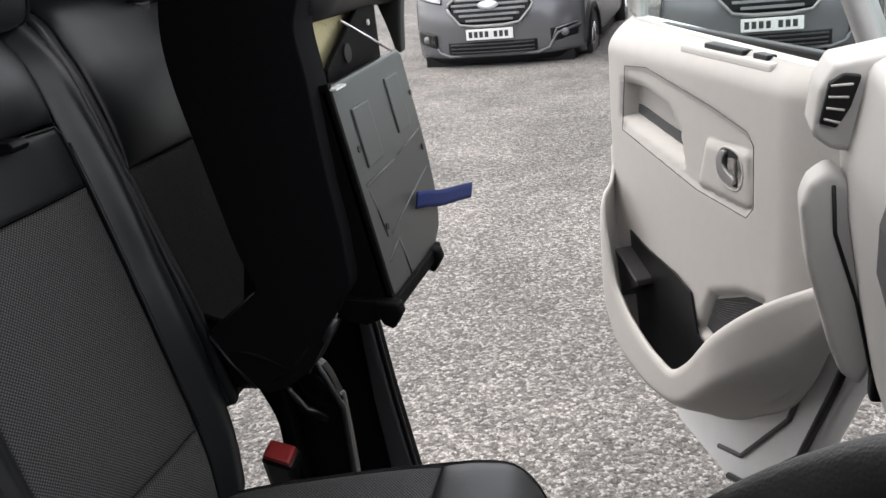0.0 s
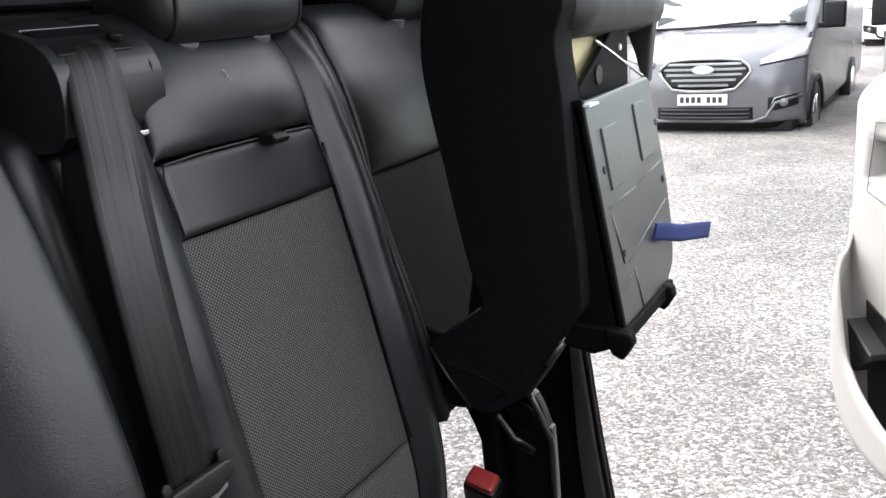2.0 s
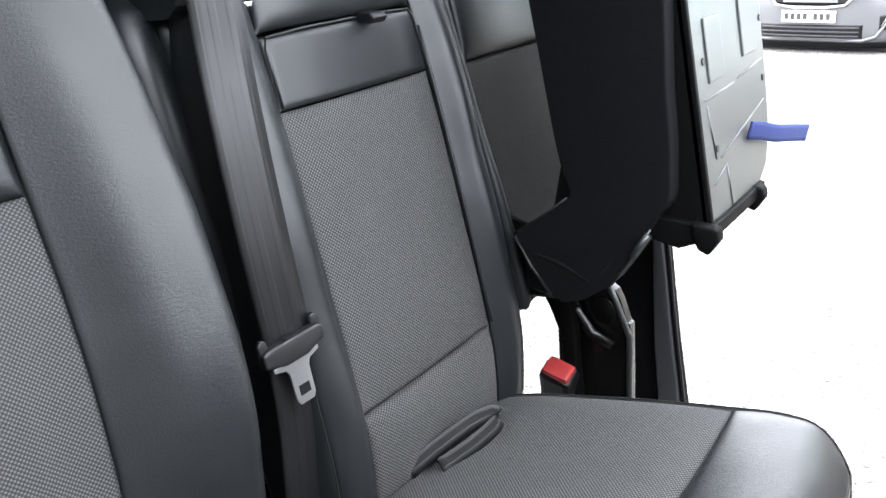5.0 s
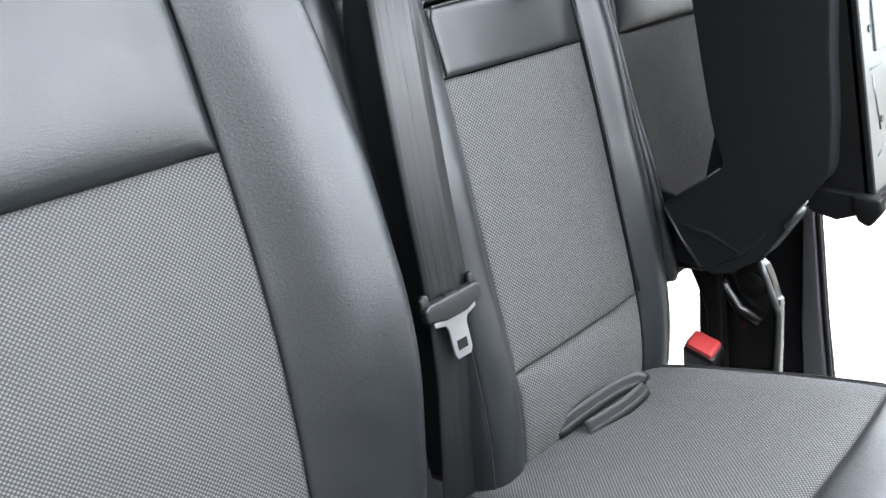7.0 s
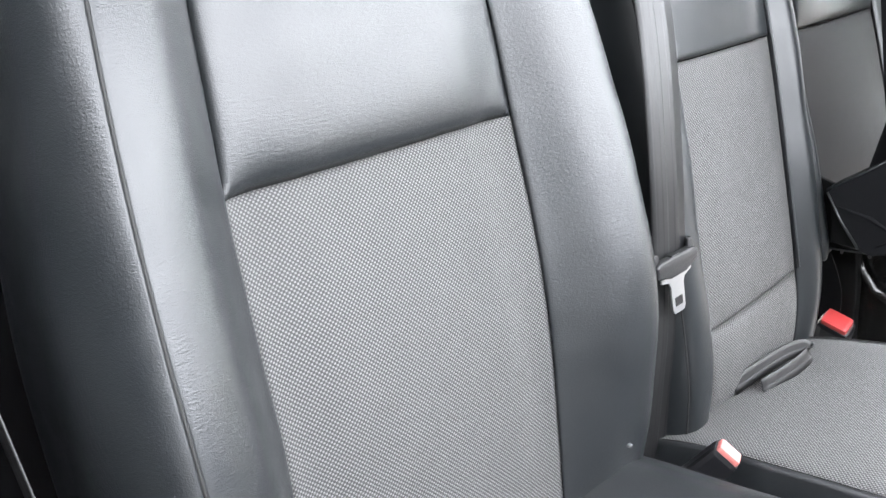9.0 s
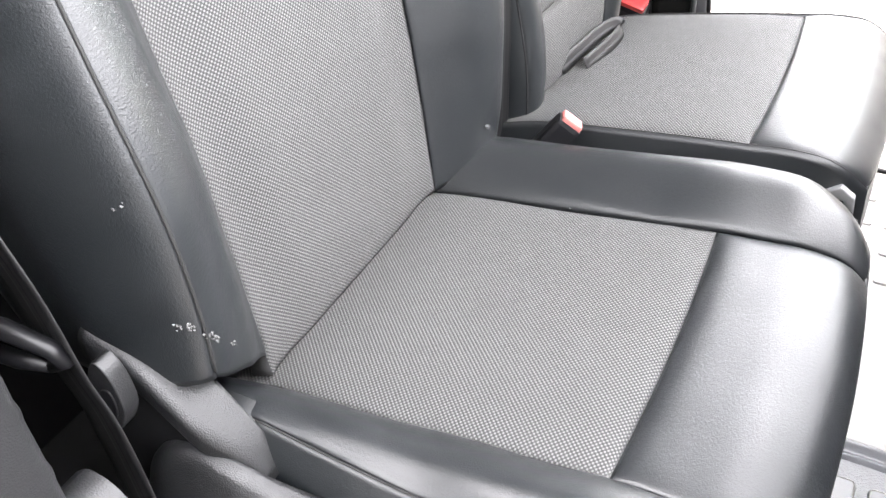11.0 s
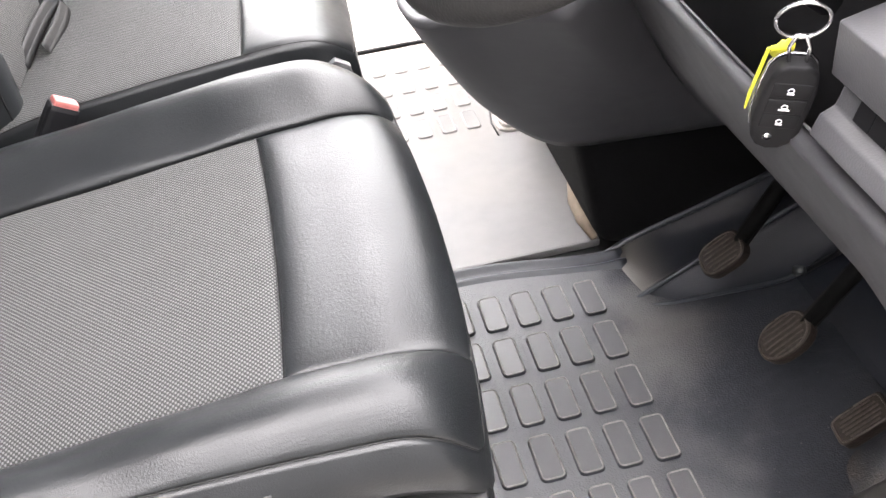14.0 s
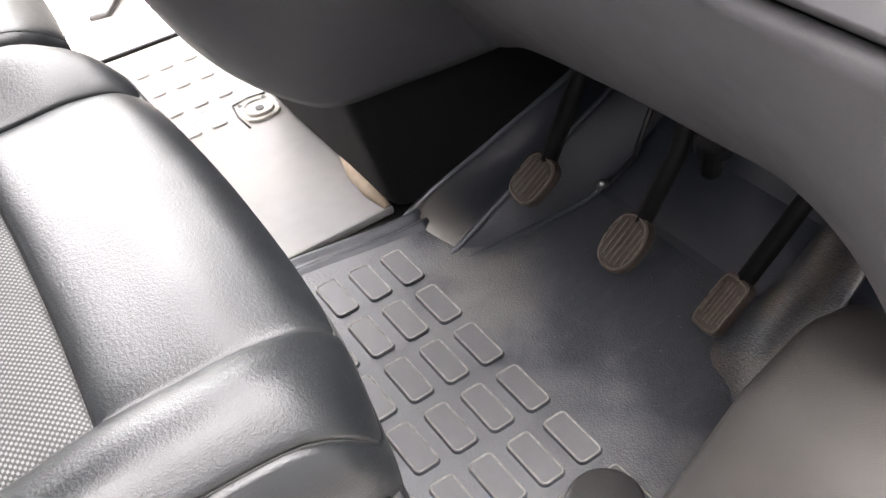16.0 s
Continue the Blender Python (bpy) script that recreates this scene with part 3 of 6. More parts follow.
tagged(part("footwell_side", boxes(((0.86, 1.062, -0.12), (1.34, 1.10, 0.62))), CARPET), "black lined side of the passenger footwell", "wall", kind="structure")
# added wall out of view, limits the sky light through the driver's doorway
tagged(part("light_block_wall", boxes(((-5.0, -2.3, -0.7), (6.0, -2.15, 2.2))), WALL), "unseen grey wall added to cut sky light from the driver side", "wall", kind="structure")
# roof is out of view and shades the cab from above
shell = tagged(part("cab_roof", boxes(((-0.62, -0.40, 1.42), (0.40, 1.10, 1.46), 0.01)), ROOF), "unseen cab roof, dark grey to cut fill light", "ceiling", kind="structure")
def bulkhead_bm():
    bm = bmesh.new()
    box(bm, (-0.50, -0.42, -0.1), (-0.46, 1.14, 1.42))
    return bm
bulk = tagged(part("bulkhead", bulkhead_bm(), BLACK), "dark ribbed bulkhead behind the seats", "wall", kind="structure")
for z0, z1 in ((0.90, 0.972), (0.985, 1.022), (1.03, 1.044), (1.06, 1.10), (1.12, 1.20), (1.22, 1.30)):
    part("rib", boxes(((-0.465, -0.40, z0), (-0.42, 1.05, z1), 0.006)), BLACK, bulk)
tagged(part("pillar_near", bevelled(prism([(-0.46, -0.1), (0.085, -0.1), (0.080, 0.30), (0.076, 0.45), (0.066, 0.557), (0.061, 0.60), (0.058, 0.65), (0.045, 0.70), (0.0, 0.765), (-0.06, 0.83), (-0.14, 0.97), (-0.20, 1.42), (-0.46, 1.42)], 0.068, 1, -0.448), 0.015, 4), TRIM, smooth=True), "charcoal door pillar trim", "pillar", kind="structure")
pillar_far = tagged(part("pillar_far", bevelled(prism([(-0.10, -0.06), (0.175, -0.06), (0.118, 0.10), (0.090, 0.28), (0.070, 0.44), (0.055, 0.60), (0.02, 1.0), (-0.06, 1.42), (-0.20, 1.42), (-0.12, 0.6)], 0.05, 1, 1.068), 0.008), CLOTH), "black door pillar trim with a grey outer strip", "pillar", kind="structure")
part("pillar_strip", bevelled(prism([(0.140, -0.04), (0.182, -0.05), (0.126, 0.10), (0.099, 0.28), (0.079, 0.44), (0.064, 0.60), (0.050, 0.60), (0.061, 0.44), (0.068, 0.28), (0.085, 0.10)], 0.014, 1, 1.055), 0.004), DASH, pillar_far, "grey plastic edge strip", smooth=True)
part("pillar_seal", tubes(([(0.185, 1.062, -0.04), (0.130, 1.062, 0.10), (0.103, 1.062, 0.28), (0.083, 1.062, 0.44), (0.067, 1.062, 0.60)], 0.004), seg=8), BLACK, pillar_far, smooth=True)
tagged(part("body_near", bevelled(prism([(-0.5, -0.3), (0.135, -0.3), (0.128, 0.45), (0.114, 0.58), (0.102, 0.634), (0.07, 0.70), (-0.04, 0.80), (-0.13, 0.95), (-0.19, 1.46), (-0.5, 1.46)], 0.05, 1, -0.505), 0.01), WHITE), "white painted body side at the door opening", "wall", kind="structure")
tagged(part("quarter_panel", boxes(((-0.50, 1.062, 0.50), (-0.13, 1.12, 1.42), 0.01)), BLACK), "black trim behind the passenger door pillar", "wall", kind="structure")
tagged(part("sill_far", boxes(((-0.50, 1.06, -0.14), (-0.10, 1.14, -0.04), 0.02)), WHITE), "white painted sill of the side doorway", "sill", kind="structure")
tagged(part("sill_near", boxes(((-0.3, -0.50, -0.16), (1.1, -0.42, 0.02), 0.02)), PAINT), "silver painted door sill", "sill", kind="structure")


# ---- seats ----
def seat_cushion(parent, x0, xf, y_in, y_out, i_in, i_out, x_ins, prof, rise, drop, skirt, r=0.10, r_out=0.035, dip=0.0, flare=(0.62, 0.62), label="", taper=0.0, heel=0.0):
    """Stuffed cushion: y_in and y_out its edges, i_in and i_out the insert's; prof rows (x, z); rise of the two bolsters."""
    P = Curve([(x, z) for x, z in prof])
    yc = (y_in + y_out) / 2

    def s(a, b):
        b = 1 - math.copysign(abs(1 - b) ** 1.3, 1 - b)
        x = x0 + (xf - x0) * b
        q = max(0.0, x - (xf - r))
        c = r - math.sqrt(max(0.0, r * r - 0.75 * q * q))
        fl = max(0.0, min(1.0, (x - x_ins) / (xf - x_ins))) ** 1.5 if flare[1] < 1 else 1.0
        qo = max(0.0, x - (xf - r_out))
        co = r_out - math.sqrt(max(0.0, r_out * r_out - 0.75 * qo * qo))
        yi, yo = y_in - c - taper * max(0.0, 1 - b) ** 1.5, y_out + co
        ia, ib = i_in + (yi - i_in) * fl * flare[0], i_out + (yo - i_out) * fl * flare[1]
        if a < -0.6:
            t = (-0.6 - a) / 0.4
            y, h = ia + (yi - ia) * t, rise[0] * math.sin(min(1, t * 1.15) * math.pi * 0.62) - drop * max(0, (t - 0.55) / 0.45) ** 2
        elif a > 0.6:
            t = (a - 0.6) / 0.4
            y, h = ib + (yo - ib) * t, rise[1] * math.sin(min(1, t * 1.15) * math.pi * 0.62) - drop * max(0, (t - 0.55) / 0.45) ** 2
        else:
            y, h = ia + (ib - ia) * (a + 0.6) / 1.2, 0.0
        low = dip * (0.6 * step((b - 0.35) / 0.5) + 0.8 * max(0.0, (b - 0.9) / 0.1) ** 2) * max(0.0, (a - 0.6) / 0.4) ** 1.5
        fade = 1 - 0.7 * max(0.0, (b - 0.8) / 0.2) ** 2
        low -= heel * min(1.0, max(0.0, (0.20 - x) / 0.145)) ** 1.3 * max(0.0, (a - 0.6) / 0.4) ** 1.2
        return (x - 0.018 * b * ((y - yc) / 0.25) ** 2, y, float(P(x)[0]) + h * fade - low)

    bi = 1 - (1 - (x_ins - x0) / (xf - x0)) ** (1 / 1.3)
    place("seat_fabric", sheet(padded(s, -0.6, 0.6, 0.0, bi, 0.005, 0.003), 24, 24, 0.02), FABRIC, parent, label)
    place("front_panel", sheet(padded(s, -0.6, 0.6, bi, 1.0, 0.004, 0.003, 10, 0.001, "t"), 30, 22, 0.02), GRAINLEATHER, parent)
    if i_in != y_in:
      place("bolster", sheet(padded(s, 0.6, 1.0, 0.0, 1.0, 0.002, 0.003, 8, 0.003, "rt"), 16, 50, 0.012), GRAINLEATHER, parent)
      place("bolster", sheet(padded(s, -1.0, -0.6, 0.0, 1.0, 0.002, 0.003, 8, 0.003, "lt"), 16, 50, 0.012), GRAINLEATHER, parent)
    rim = [np.array(s(1.0, k / 30)) for k in range(30)] + [np.array(s(1 - 2 * k / 24, 1.0)) for k in range(24)] + [np.array(s(-1.0, 1 - k / 30)) for k in range(31)]
    rim = np.array(rim)
    for _ in range(1):
        rim[1:-1] = (rim[:-2] + 2 * rim[1:-1] + rim[2:]) / 4
    tan = np.gradient(rim, axis=0)
    out = np.stack([-tan[:, 1], tan[:, 0], 0 * tan[:, 0]], -1)
    out /= np.linalg.norm(out, axis=-1, keepdims=True)
    if (rim[0] + out[0])[1] > rim[0][1]:
        out = -out
    k = len(rim) - 1

    def side(u, v):
        i = int(round((1 - u) * k))
        depth = skirt[0] + (skirt[1] - skirt[0]) * float(rim[i][0] - x0) / (xf - x0)
        w = 0.002 * v * noise.noise(Vector(rim[i] * 9) + Vector((0, 0, v)))
        side_on = abs(out[i][1]) ** 2
        return rim[i] + out[i] * (0.001 + skirt[2] * side_on * math.sin(min(1.0, v * 1.3) * math.pi * 0.5) + 0.003 * (1 - side_on) * v + w) - np.array((0, 0, depth * v))

    me = sheet(side, k, 10, 0.005)
    place("side_panel", me, GRAINLEATHER, parent)
    part("piping", tubes((rim + out * 0.0002, 0.0009), seg=6), SEAM, parent, smooth=True)
    return s


def seat_back(parent, prof, cross, ins, front, b_low, b_ins, b_top, y0, y_lean, swell, top_puff=0.016, low_seam=None, out_low=0.0, fabric=FABRIC, b_up=None, leather=None, front_out=None):
    P, C, W = Curve(prof), Curve(cross), Curve(swell)
    leather = leather or LEATHER

    def s(a, b):
        x, z = P(b)
        y, dx = C(a)
        w, k = W(b)
        return (x + dx * k, y0 + y_lean * b + y * w, z + 0.12 * dx * k)

    lo, hi = cross[0][0], cross[-1][0]
    b_mid = b_low if low_seam is None else low_seam
    if low_seam is not None:
        place("lumbar_fabric", sheet(padded(s, -ins, ins, b_low, low_seam, 0.008, 0.003), 20, 10, 0.02), fabric, parent)
    place("back_fabric", sheet(padded(s, -ins, ins, b_mid, b_ins, 0.005, 0.003), 24, 26, 0.02), fabric, parent)
    place("upper_panel", sheet(padded(s, -ins, ins, b_up or b_ins, b_top, top_puff, 0.002, 7, 0.002), 24, 24, 0.02), leather, parent)
    for sg in (1, -1):
        out, inn = ("r", "l") if sg > 0 else ("l", "r")
        low = b_low if sg > 0 else max(b_low, out_low)
        foot = (lambda u: low - 0.12 * u) if low > b_low else low
        edge_at = front if sg > 0 else front_out or front
        rng = (ins, edge_at) if sg > 0 else (-edge_at, -ins)
        place("back_bolster", sheet(padded(s, *rng, foot, b_top, 0.0012, 0.002, 14, 0.002, out), 20, 40, 0.012), leather, parent)
        rng = (edge_at, hi) if sg > 0 else (lo, -edge_at)
        place("back_side", sheet(padded(s, *rng, low, b_top, 0.0005, 0.0006, 18, 0.002, inn), 16, 36, 0.012), leather, parent)
        pts = [np.array(s(sg * edge_at, low + 0.01 + (b_top - low - 0.02) * k / 40)) for k in range(41)]
        part("bolster_seam", tubes((pts, 0.0013), seg=6), SEAM, parent, smooth=True)
    return s


# driver seat
driver = thing("front_seat", "black leather driver seat with grey woven fabric inserts, lightly scuffed", "car seat")
seat_cushion(
    driver, -0.03, 0.445, 0.255, -0.229, 0.156, -0.158, 0.307,
    [(-0.03, 0.372), (0.03, 0.384), (0.16, 0.400), (0.29, 0.4180), (0.306, 0.4200), (0.35, 0.4222), (0.40, 0.4215), (0.43, 0.4130), (0.45, 0.396)],
    (0.026, 0.030), 0.010, (0.050, 0.040, 0.014), dip=0.036, flare=(0.12, 0.06), label="grey and black woven seat fabric", heel=0.031)
seat_back(
    driver,
    [(0, 0.012, 0.385), (0.1, 0.000, 0.44), (0.35, -0.032, 0.59), (0.62, -0.083, 0.757), (0.85, -0.135, 0.93), (1.0, -0.185, 1.03), (1.06, -0.235, 1.045)],
    [(-1.3, -0.262, -0.11), (-1.08, -0.268, 0.00), (-0.95, -0.250, 0.050), (-0.80, -0.205, 0.046), (-0.6, -0.152, 0.004), (-0.3, -0.08, 0.0), (0, 0, 0), (0.3, 0.08, 0.0),
     (0.6, 0.152, 0.004), (0.80, 0.205, 0.046), (0.95, 0.250, 0.050), (1.08, 0.270, 0.00), (1.3, 0.292, -0.10)],
    0.6, 1.0, 0.0, 0.62, 1.06, 0.0, 0.036, [(0, 0.98, 0.55), (0.12, 1.0, 0.85), (0.3, 1.02, 1.15), (0.55, 1.03, 1.1), (0.8, 0.97, 0.75), (1.06, 0.80, 0.3)], out_low=0.16, front_out=0.925)
part("core", boxes(((-0.02, -0.20, 0.30), (0.40, 0.225, 0.358), 0.02), ((-0.22, -0.2, 0.34), (-0.13, 0.24, 0.98), 0.03)), CLOTH, driver)
part("base_frame", boxes(((-0.05, -0.21, 0.0), (0.38, 0.22, 0.30), 0.01)), BLACK, driver)

# driver seat's plastic side cover with its lever
cover_o = Curve([(0, -0.018, 0.365), (0.06, -0.008, 0.405), (0.13, 0.008, 0.425), (0.22, 0.036, 0.433), (0.32, 0.066, 0.427), (0.40, 0.092, 0.411), (0.48, 0.118, 0.398), (0.6, 0.17, 0.388), (0.8, 0.26, 0.375), (0.92, 0.335, 0.366), (1, 0.362, 0.342)])
def cover_fn(u, v):
    x, z = cover_o(v)
    bulge = math.sin(min(1, u * 1.9) * math.pi / 2)
    bulge *= 1 - 0.7 * step((x - 0.102) / 0.040) * step((0.35 - x) / 0.03) * step((u - 0.12) / 0.16)
    front = step((x - 0.055) / 0.08)
    return (x, -0.261 + 0.019 * front - (0.034 + 0.013 * front) * bulge - 0.006 * u, z - 0.012 * u - 0.21 * max(0.0, u - 0.12))
cover_me = sheet(cover_fn, 30, 70, 0.01)
cover_me.flip_normals()
cover = place("side_cover", cover_me, PEBBLE, driver, "textured charcoal plastic side cover")
part("lever_well", bevelled(prism([(0.112, 0.385), (0.32, 0.372), (0.34, 0.29), (0.12, 0.29)], 0.010, 1, -0.270), 0.003), BLACK, cover)
part("lever", bevelled(prism([(0.122, 0.386), (0.20, 0.387), (0.29, 0.379), (0.318, 0.362), (0.29, 0.325), (0.14, 0.315), (0.122, 0.345)], 0.022, 1, -0.288), 0.006), LIP, cover, "grey height lever", smooth=True)
plate_o = Curve([(0, -0.045, 0.517), (0.3, 0.000, 0.497), (0.5, 0.026, 0.474), (0.7, 0.050, 0.450), (0.88, 0.070, 0.427), (1, 0.084, 0.404)])
def plate_fn(u, v):
    x, z = plate_o(v)
    y_out = -0.271 + 0.016 * step((v - 0.55) / 0.45)
    turn = min(1.0, max(0.0, (u - 0.40) / 0.25)) * math.pi / 2
    y = -0.232 + (y_out + 0.242) * min(1.0, u / 0.40) - 0.010 * math.sin(turn)
    return (x, y, z - 0.010 * (1 - math.cos(turn)) - 0.10 * max(0.0, (u - 0.65) / 0.35) ** 1.5 * 0.12)
plate_me = sheet(plate_fn, 26, 24, 0.004)
place("hinge_cover", plate_me, PEBBLE, driver, "textured charcoal hinge cover")
# black piece carries the shade under the hinge cover's shoulder
part("seat_side", bevelled(prism([(-0.050, 0.503), (0.000, 0.484), (0.026, 0.461), (0.050, 0.437), (0.070, 0.412), (0.066, 0.380), (-0.050, 0.350)], 0.026, 1, -0.264), 0.003), CLOTH, driver, "seat side blackened for the shade below the hinge cover")
part("cushion_tab", bevelled(prism(rounded([(0.018, 0.434), (0.042, 0.440), (0.058, 0.435), (0.066, 0.426), (0.064, 0.400), (0.022, 0.400)], 6), 0.024, 1, -0.240), 0.010, 5), VINYL, driver, "dark folded seat cover", smooth=True)
part("front_cover", bevelled(boxes(((0.345, -0.245, 0.24), (0.432, 0.22, 0.345), 0.02)), 0.004), TRIM, driver)
for sx, sy, sz in ((0.040, -0.2487, 0.533), (0.0386, -0.2496, 0.535), (0.033, -0.2536, 0.536), (0.0448, -0.240, 0.522), (0.0453, -0.236, 0.515), (0.0427, -0.2196, 0.497)):
    flecks = []
    for k in range(7):
        e, dz, w = random.uniform(-0.0032, 0.0032), random.uniform(-0.003, 0.003), random.uniform(0.0003, 0.0008)
        c = (sx + 0.7 * e, sy + 0.7 * e, sz + dz)
        flecks.append(((c[0] - w, c[1] - w, c[2] - w * 0.7), (c[0] + w, c[1] + w, c[2] + w * 0.7)))
    part("scuff", boxes(*flecks), SCUFF, driver, "pale scuff mark")
def flecks_at(points, n, spread, size):
    bm = bmesh.new()
    for c in points:
        for k in range(n):
            q = [v + random.uniform(-spread, spread) * f for v, f in zip(c, (0.3, 0.8, 1.0))]
            w = random.uniform(0.4, 1.0) * size
            box(bm, (q[0] - w, q[1] - w, q[2] - w), (q[0] + w, q[1] + w, q[2] + w))
    return bm
part("scuff", flecks_at([(0.0055, -0.2520, 0.6215), (0.0100, -0.2498, 0.6230)], 5, 0.0016, 0.0007), SCUFF, driver, "pale scuff mark")
for spot in ((0.1408, 0.1440, 0.4003), (0.1594, 0.1579, 0.4010)):
    part("lint", flecks_at([spot], 1, 0.0003, 0.0011), SCUFF, driver)
part("lint", boxes(((0.279, -0.2400, 0.4020), (0.284, -0.2370, 0.4045), 0.0004)), SCUFF, driver)
part("pin_tag", boxes(((0.0410, 0.2115, 0.4350), (0.0458, 0.2160, 0.4385), 0.001)), LIP, driver, "small white tag")

# buckle between the seats
def buckle(name, at, lean, label, tip, red, size=1.0):
    ob = thing(name, label, "seat belt buckle", at=at)
    m = Matrix.Translation(at) @ lean @ Matrix.Scale(size, 4)
    part("shell", boxes(((-0.016, -0.011, -0.10), (0.016, 0.011, 0.0), 0.006, m)), BLACK, ob)
    part("release_button", boxes(((-0.013, -0.009, -0.006), (0.013, 0.009, 0.005), 0.003, m)), red, ob, tip)
    return ob
b1 = buckle("buckle", (0.112, 0.288, 0.42), pose(0, 0, 0, 0, 38, 20), "black seat belt buckle with a red button beside the driver seat", "faded red button", RED)

# middle seat
middle = thing("front_seat", "black leather middle seat with grey fabric and a fold-down desk flap", "car seat")
seat_cushion(
    middle, 0.0, 0.432, 0.715, 0.336, 0.715, 0.336, 0.303,
    [(0.0, 0.366), (0.05, 0.380), (0.16, 0.396), (0.30, 0.411), (0.36, 0.416), (0.40, 0.410), (0.42, 0.395), (0.435, 0.375)],
    (0.0, 0.0), 0.0, (0.07, 0.10, 0.010), r=0.06, flare=(1.0, 1.0), label="grey and black woven seat fabric", taper=0.060)
midb_s = seat_back(
    middle,
    [(0, 0.035, 0.37), (0.1, 0.032, 0.43), (0.19, 0.024, 0.475), (0.4, -0.010, 0.615), (0.66, -0.052, 0.770), (0.78, -0.072, 0.835), (0.92, -0.105, 0.915), (1.0, -0.15, 0.955), (1.06, -0.20, 0.96)],
    [(-1.3, -0.178, -0.12), (-1.08, -0.178, -0.02), (-0.95, -0.168, 0.008), (-0.80, -0.145, 0.014), (-0.6, -0.118, 0.0), (-0.3, -0.06, 0.0), (0, 0, 0), (0.3, 0.06, 0), (0.6, 0.118, 0.0), (0.8, 0.147, 0.019), (0.95, 0.167, 0.008), (1.08, 0.176, -0.03), (1.3, 0.178, -0.12)],
    0.6, 1.0, 0.0, 0.66, 1.06, 0.525, 0.022, [(0, 1.0, 0.7), (0.3, 1.0, 1.0), (0.7, 1.0, 1.0), (1.06, 0.98, 0.5)], 0.014, 0.19, b_up=0.790, leather=SOFTLEATHER)
flap = place("desk_flap", sheet(padded(midb_s, -0.6, 0.6, 0.662, 0.786, 0.005, 0.0015, 16), 22, 14, 0.02), SATIN, middle, "smooth black flap edge with a finger notch")
flap_edge = [(-0.585, 0.665), (-0.585, 0.765), (-0.555, 0.783), (-0.3, 0.787), (0.0, 0.787), (0.3, 0.787), (0.555, 0.784), (0.585, 0.768), (0.585, 0.665)]
part("flap_rim", tubes(([Vector(midb_s(a, b)) + Vector((0.0035, 0, 0.001)) for a, b in flap_edge], 0.0014), seg=8), SATIN, flap, smooth=True)
part("flap_tab", bevelled(prism([(-0.070, 0.8335), (-0.050, 0.8335), (-0.046, 0.839), (-0.052, 0.8445), (-0.070, 0.8445)], 0.024, 1, 0.562), 0.002), BLACK, middle, "black finger notch", smooth=True)
part("bolster_piping", tubes(([Vector(midb_s(0.61, 0.2 + 0.055 * k)) + Vector((0.002, 0, 0)) for k in range(11)], 0.0022), seg=8), SATIN, middle, smooth=True)
part("core", boxes(((0.0, 0.36, 0.26), (0.37, 0.69, 0.35), 0.02), ((-0.22, 0.36, 0.34), (-0.10, 0.70, 0.90), 0.03)), CLOTH, middle)
part("base_frame", boxes(((-0.05, 0.38, 0.0), (0.33, 0.68, 0.26), 0.01)), BLACK, middle)


def headrest(parent, y, x, z, w):
    def fn(u, v):
        a, b = (u - 0.5) * 2, v * 2 * math.pi
        r = max(0.02, (1 - abs(a) ** 9)) ** 0.35
        c, sn = math.cos(b), math.sin(b)
        px = 0.060 * math.copysign(abs(c) ** 0.45, c) * r
        pz = 0.100 * math.copysign(abs(sn) ** 0.40, sn) * r
        return (x + px * (1 - 0.1 * a * a) - 0.10 * pz, y + a * w / 2, z + pz)
    rest = place("headrest", sheet(fn, 36, 48, 0.004), SOFTLEATHER, parent, "black leather headrest")
    for sg in (-1, 1):
        pts = []
        for k in range(41):
            b = -1.45 + 2.9 * k / 40
            p = fn(0.5 + sg * 0.40, (b / (2 * math.pi)) % 1.0)
            pts.append((p[0] + 0.001, p[1], p[2]))
        part("headrest_seam", tubes((pts, 0.0022), seg=6), SEAM, rest, smooth=True)
    for d in (-0.055, 0.055):
        part("headrest_post", tubes(([(x, y + d, z - 0.16), (x, y + d, z - 0.05)], 0.007)), CHROME, rest, smooth=True)
        part("post_collar", bevelled(disc(bmesh.new(), (x + 0.030, y + d - 0.014, z - 0.106), (0.35, 0, 1), 0.017, 0.013), 0.003), LIP, rest, smooth=True)


headrest(middle, 0.592, -0.15, 1.037, 0.236)
part("belt_shoulder", bevelled(prism(rounded([(-0.30, 0.864), (-0.125, 0.862), (-0.090, 0.870), (-0.080, 0.895), (-0.082, 0.928), (-0.100, 0.950), (-0.130, 0.9605), (-0.16, 0.965), (-0.30, 0.968)], 4), 0.112, 1, 0.346), 0.013, 5), SOFTLEATHER, middle, "black shoulder housing of the belt", smooth=True)
part("belt_slot", bevelled(prism([(-0.128, 0.9625), (-0.098, 0.9495), (-0.088, 0.942), (-0.090, 0.934), (-0.128, 0.950)], 0.078, 1, 0.357), 0.001), BLACK, middle, "smooth black guide plate")
part("slot_edge", boxes(((-0.1315, 0.356, 0.960), (-0.1290, 0.438, 0.9632), 0.0006)), STEEL, middle, "thin bright metal edge")
part("guide_knob", bevelled(disc(bmesh.new(), (-0.098, 0.425, 0.950), (0.3, 0, 1), 0.007, 0.006, 14), 0.002), BLACK, middle, smooth=True)
part("belt_clip", boxes(((-0.088, 0.418, 0.8655), (-0.079, 0.437, 0.8705), 0.001)), CHROME, middle)
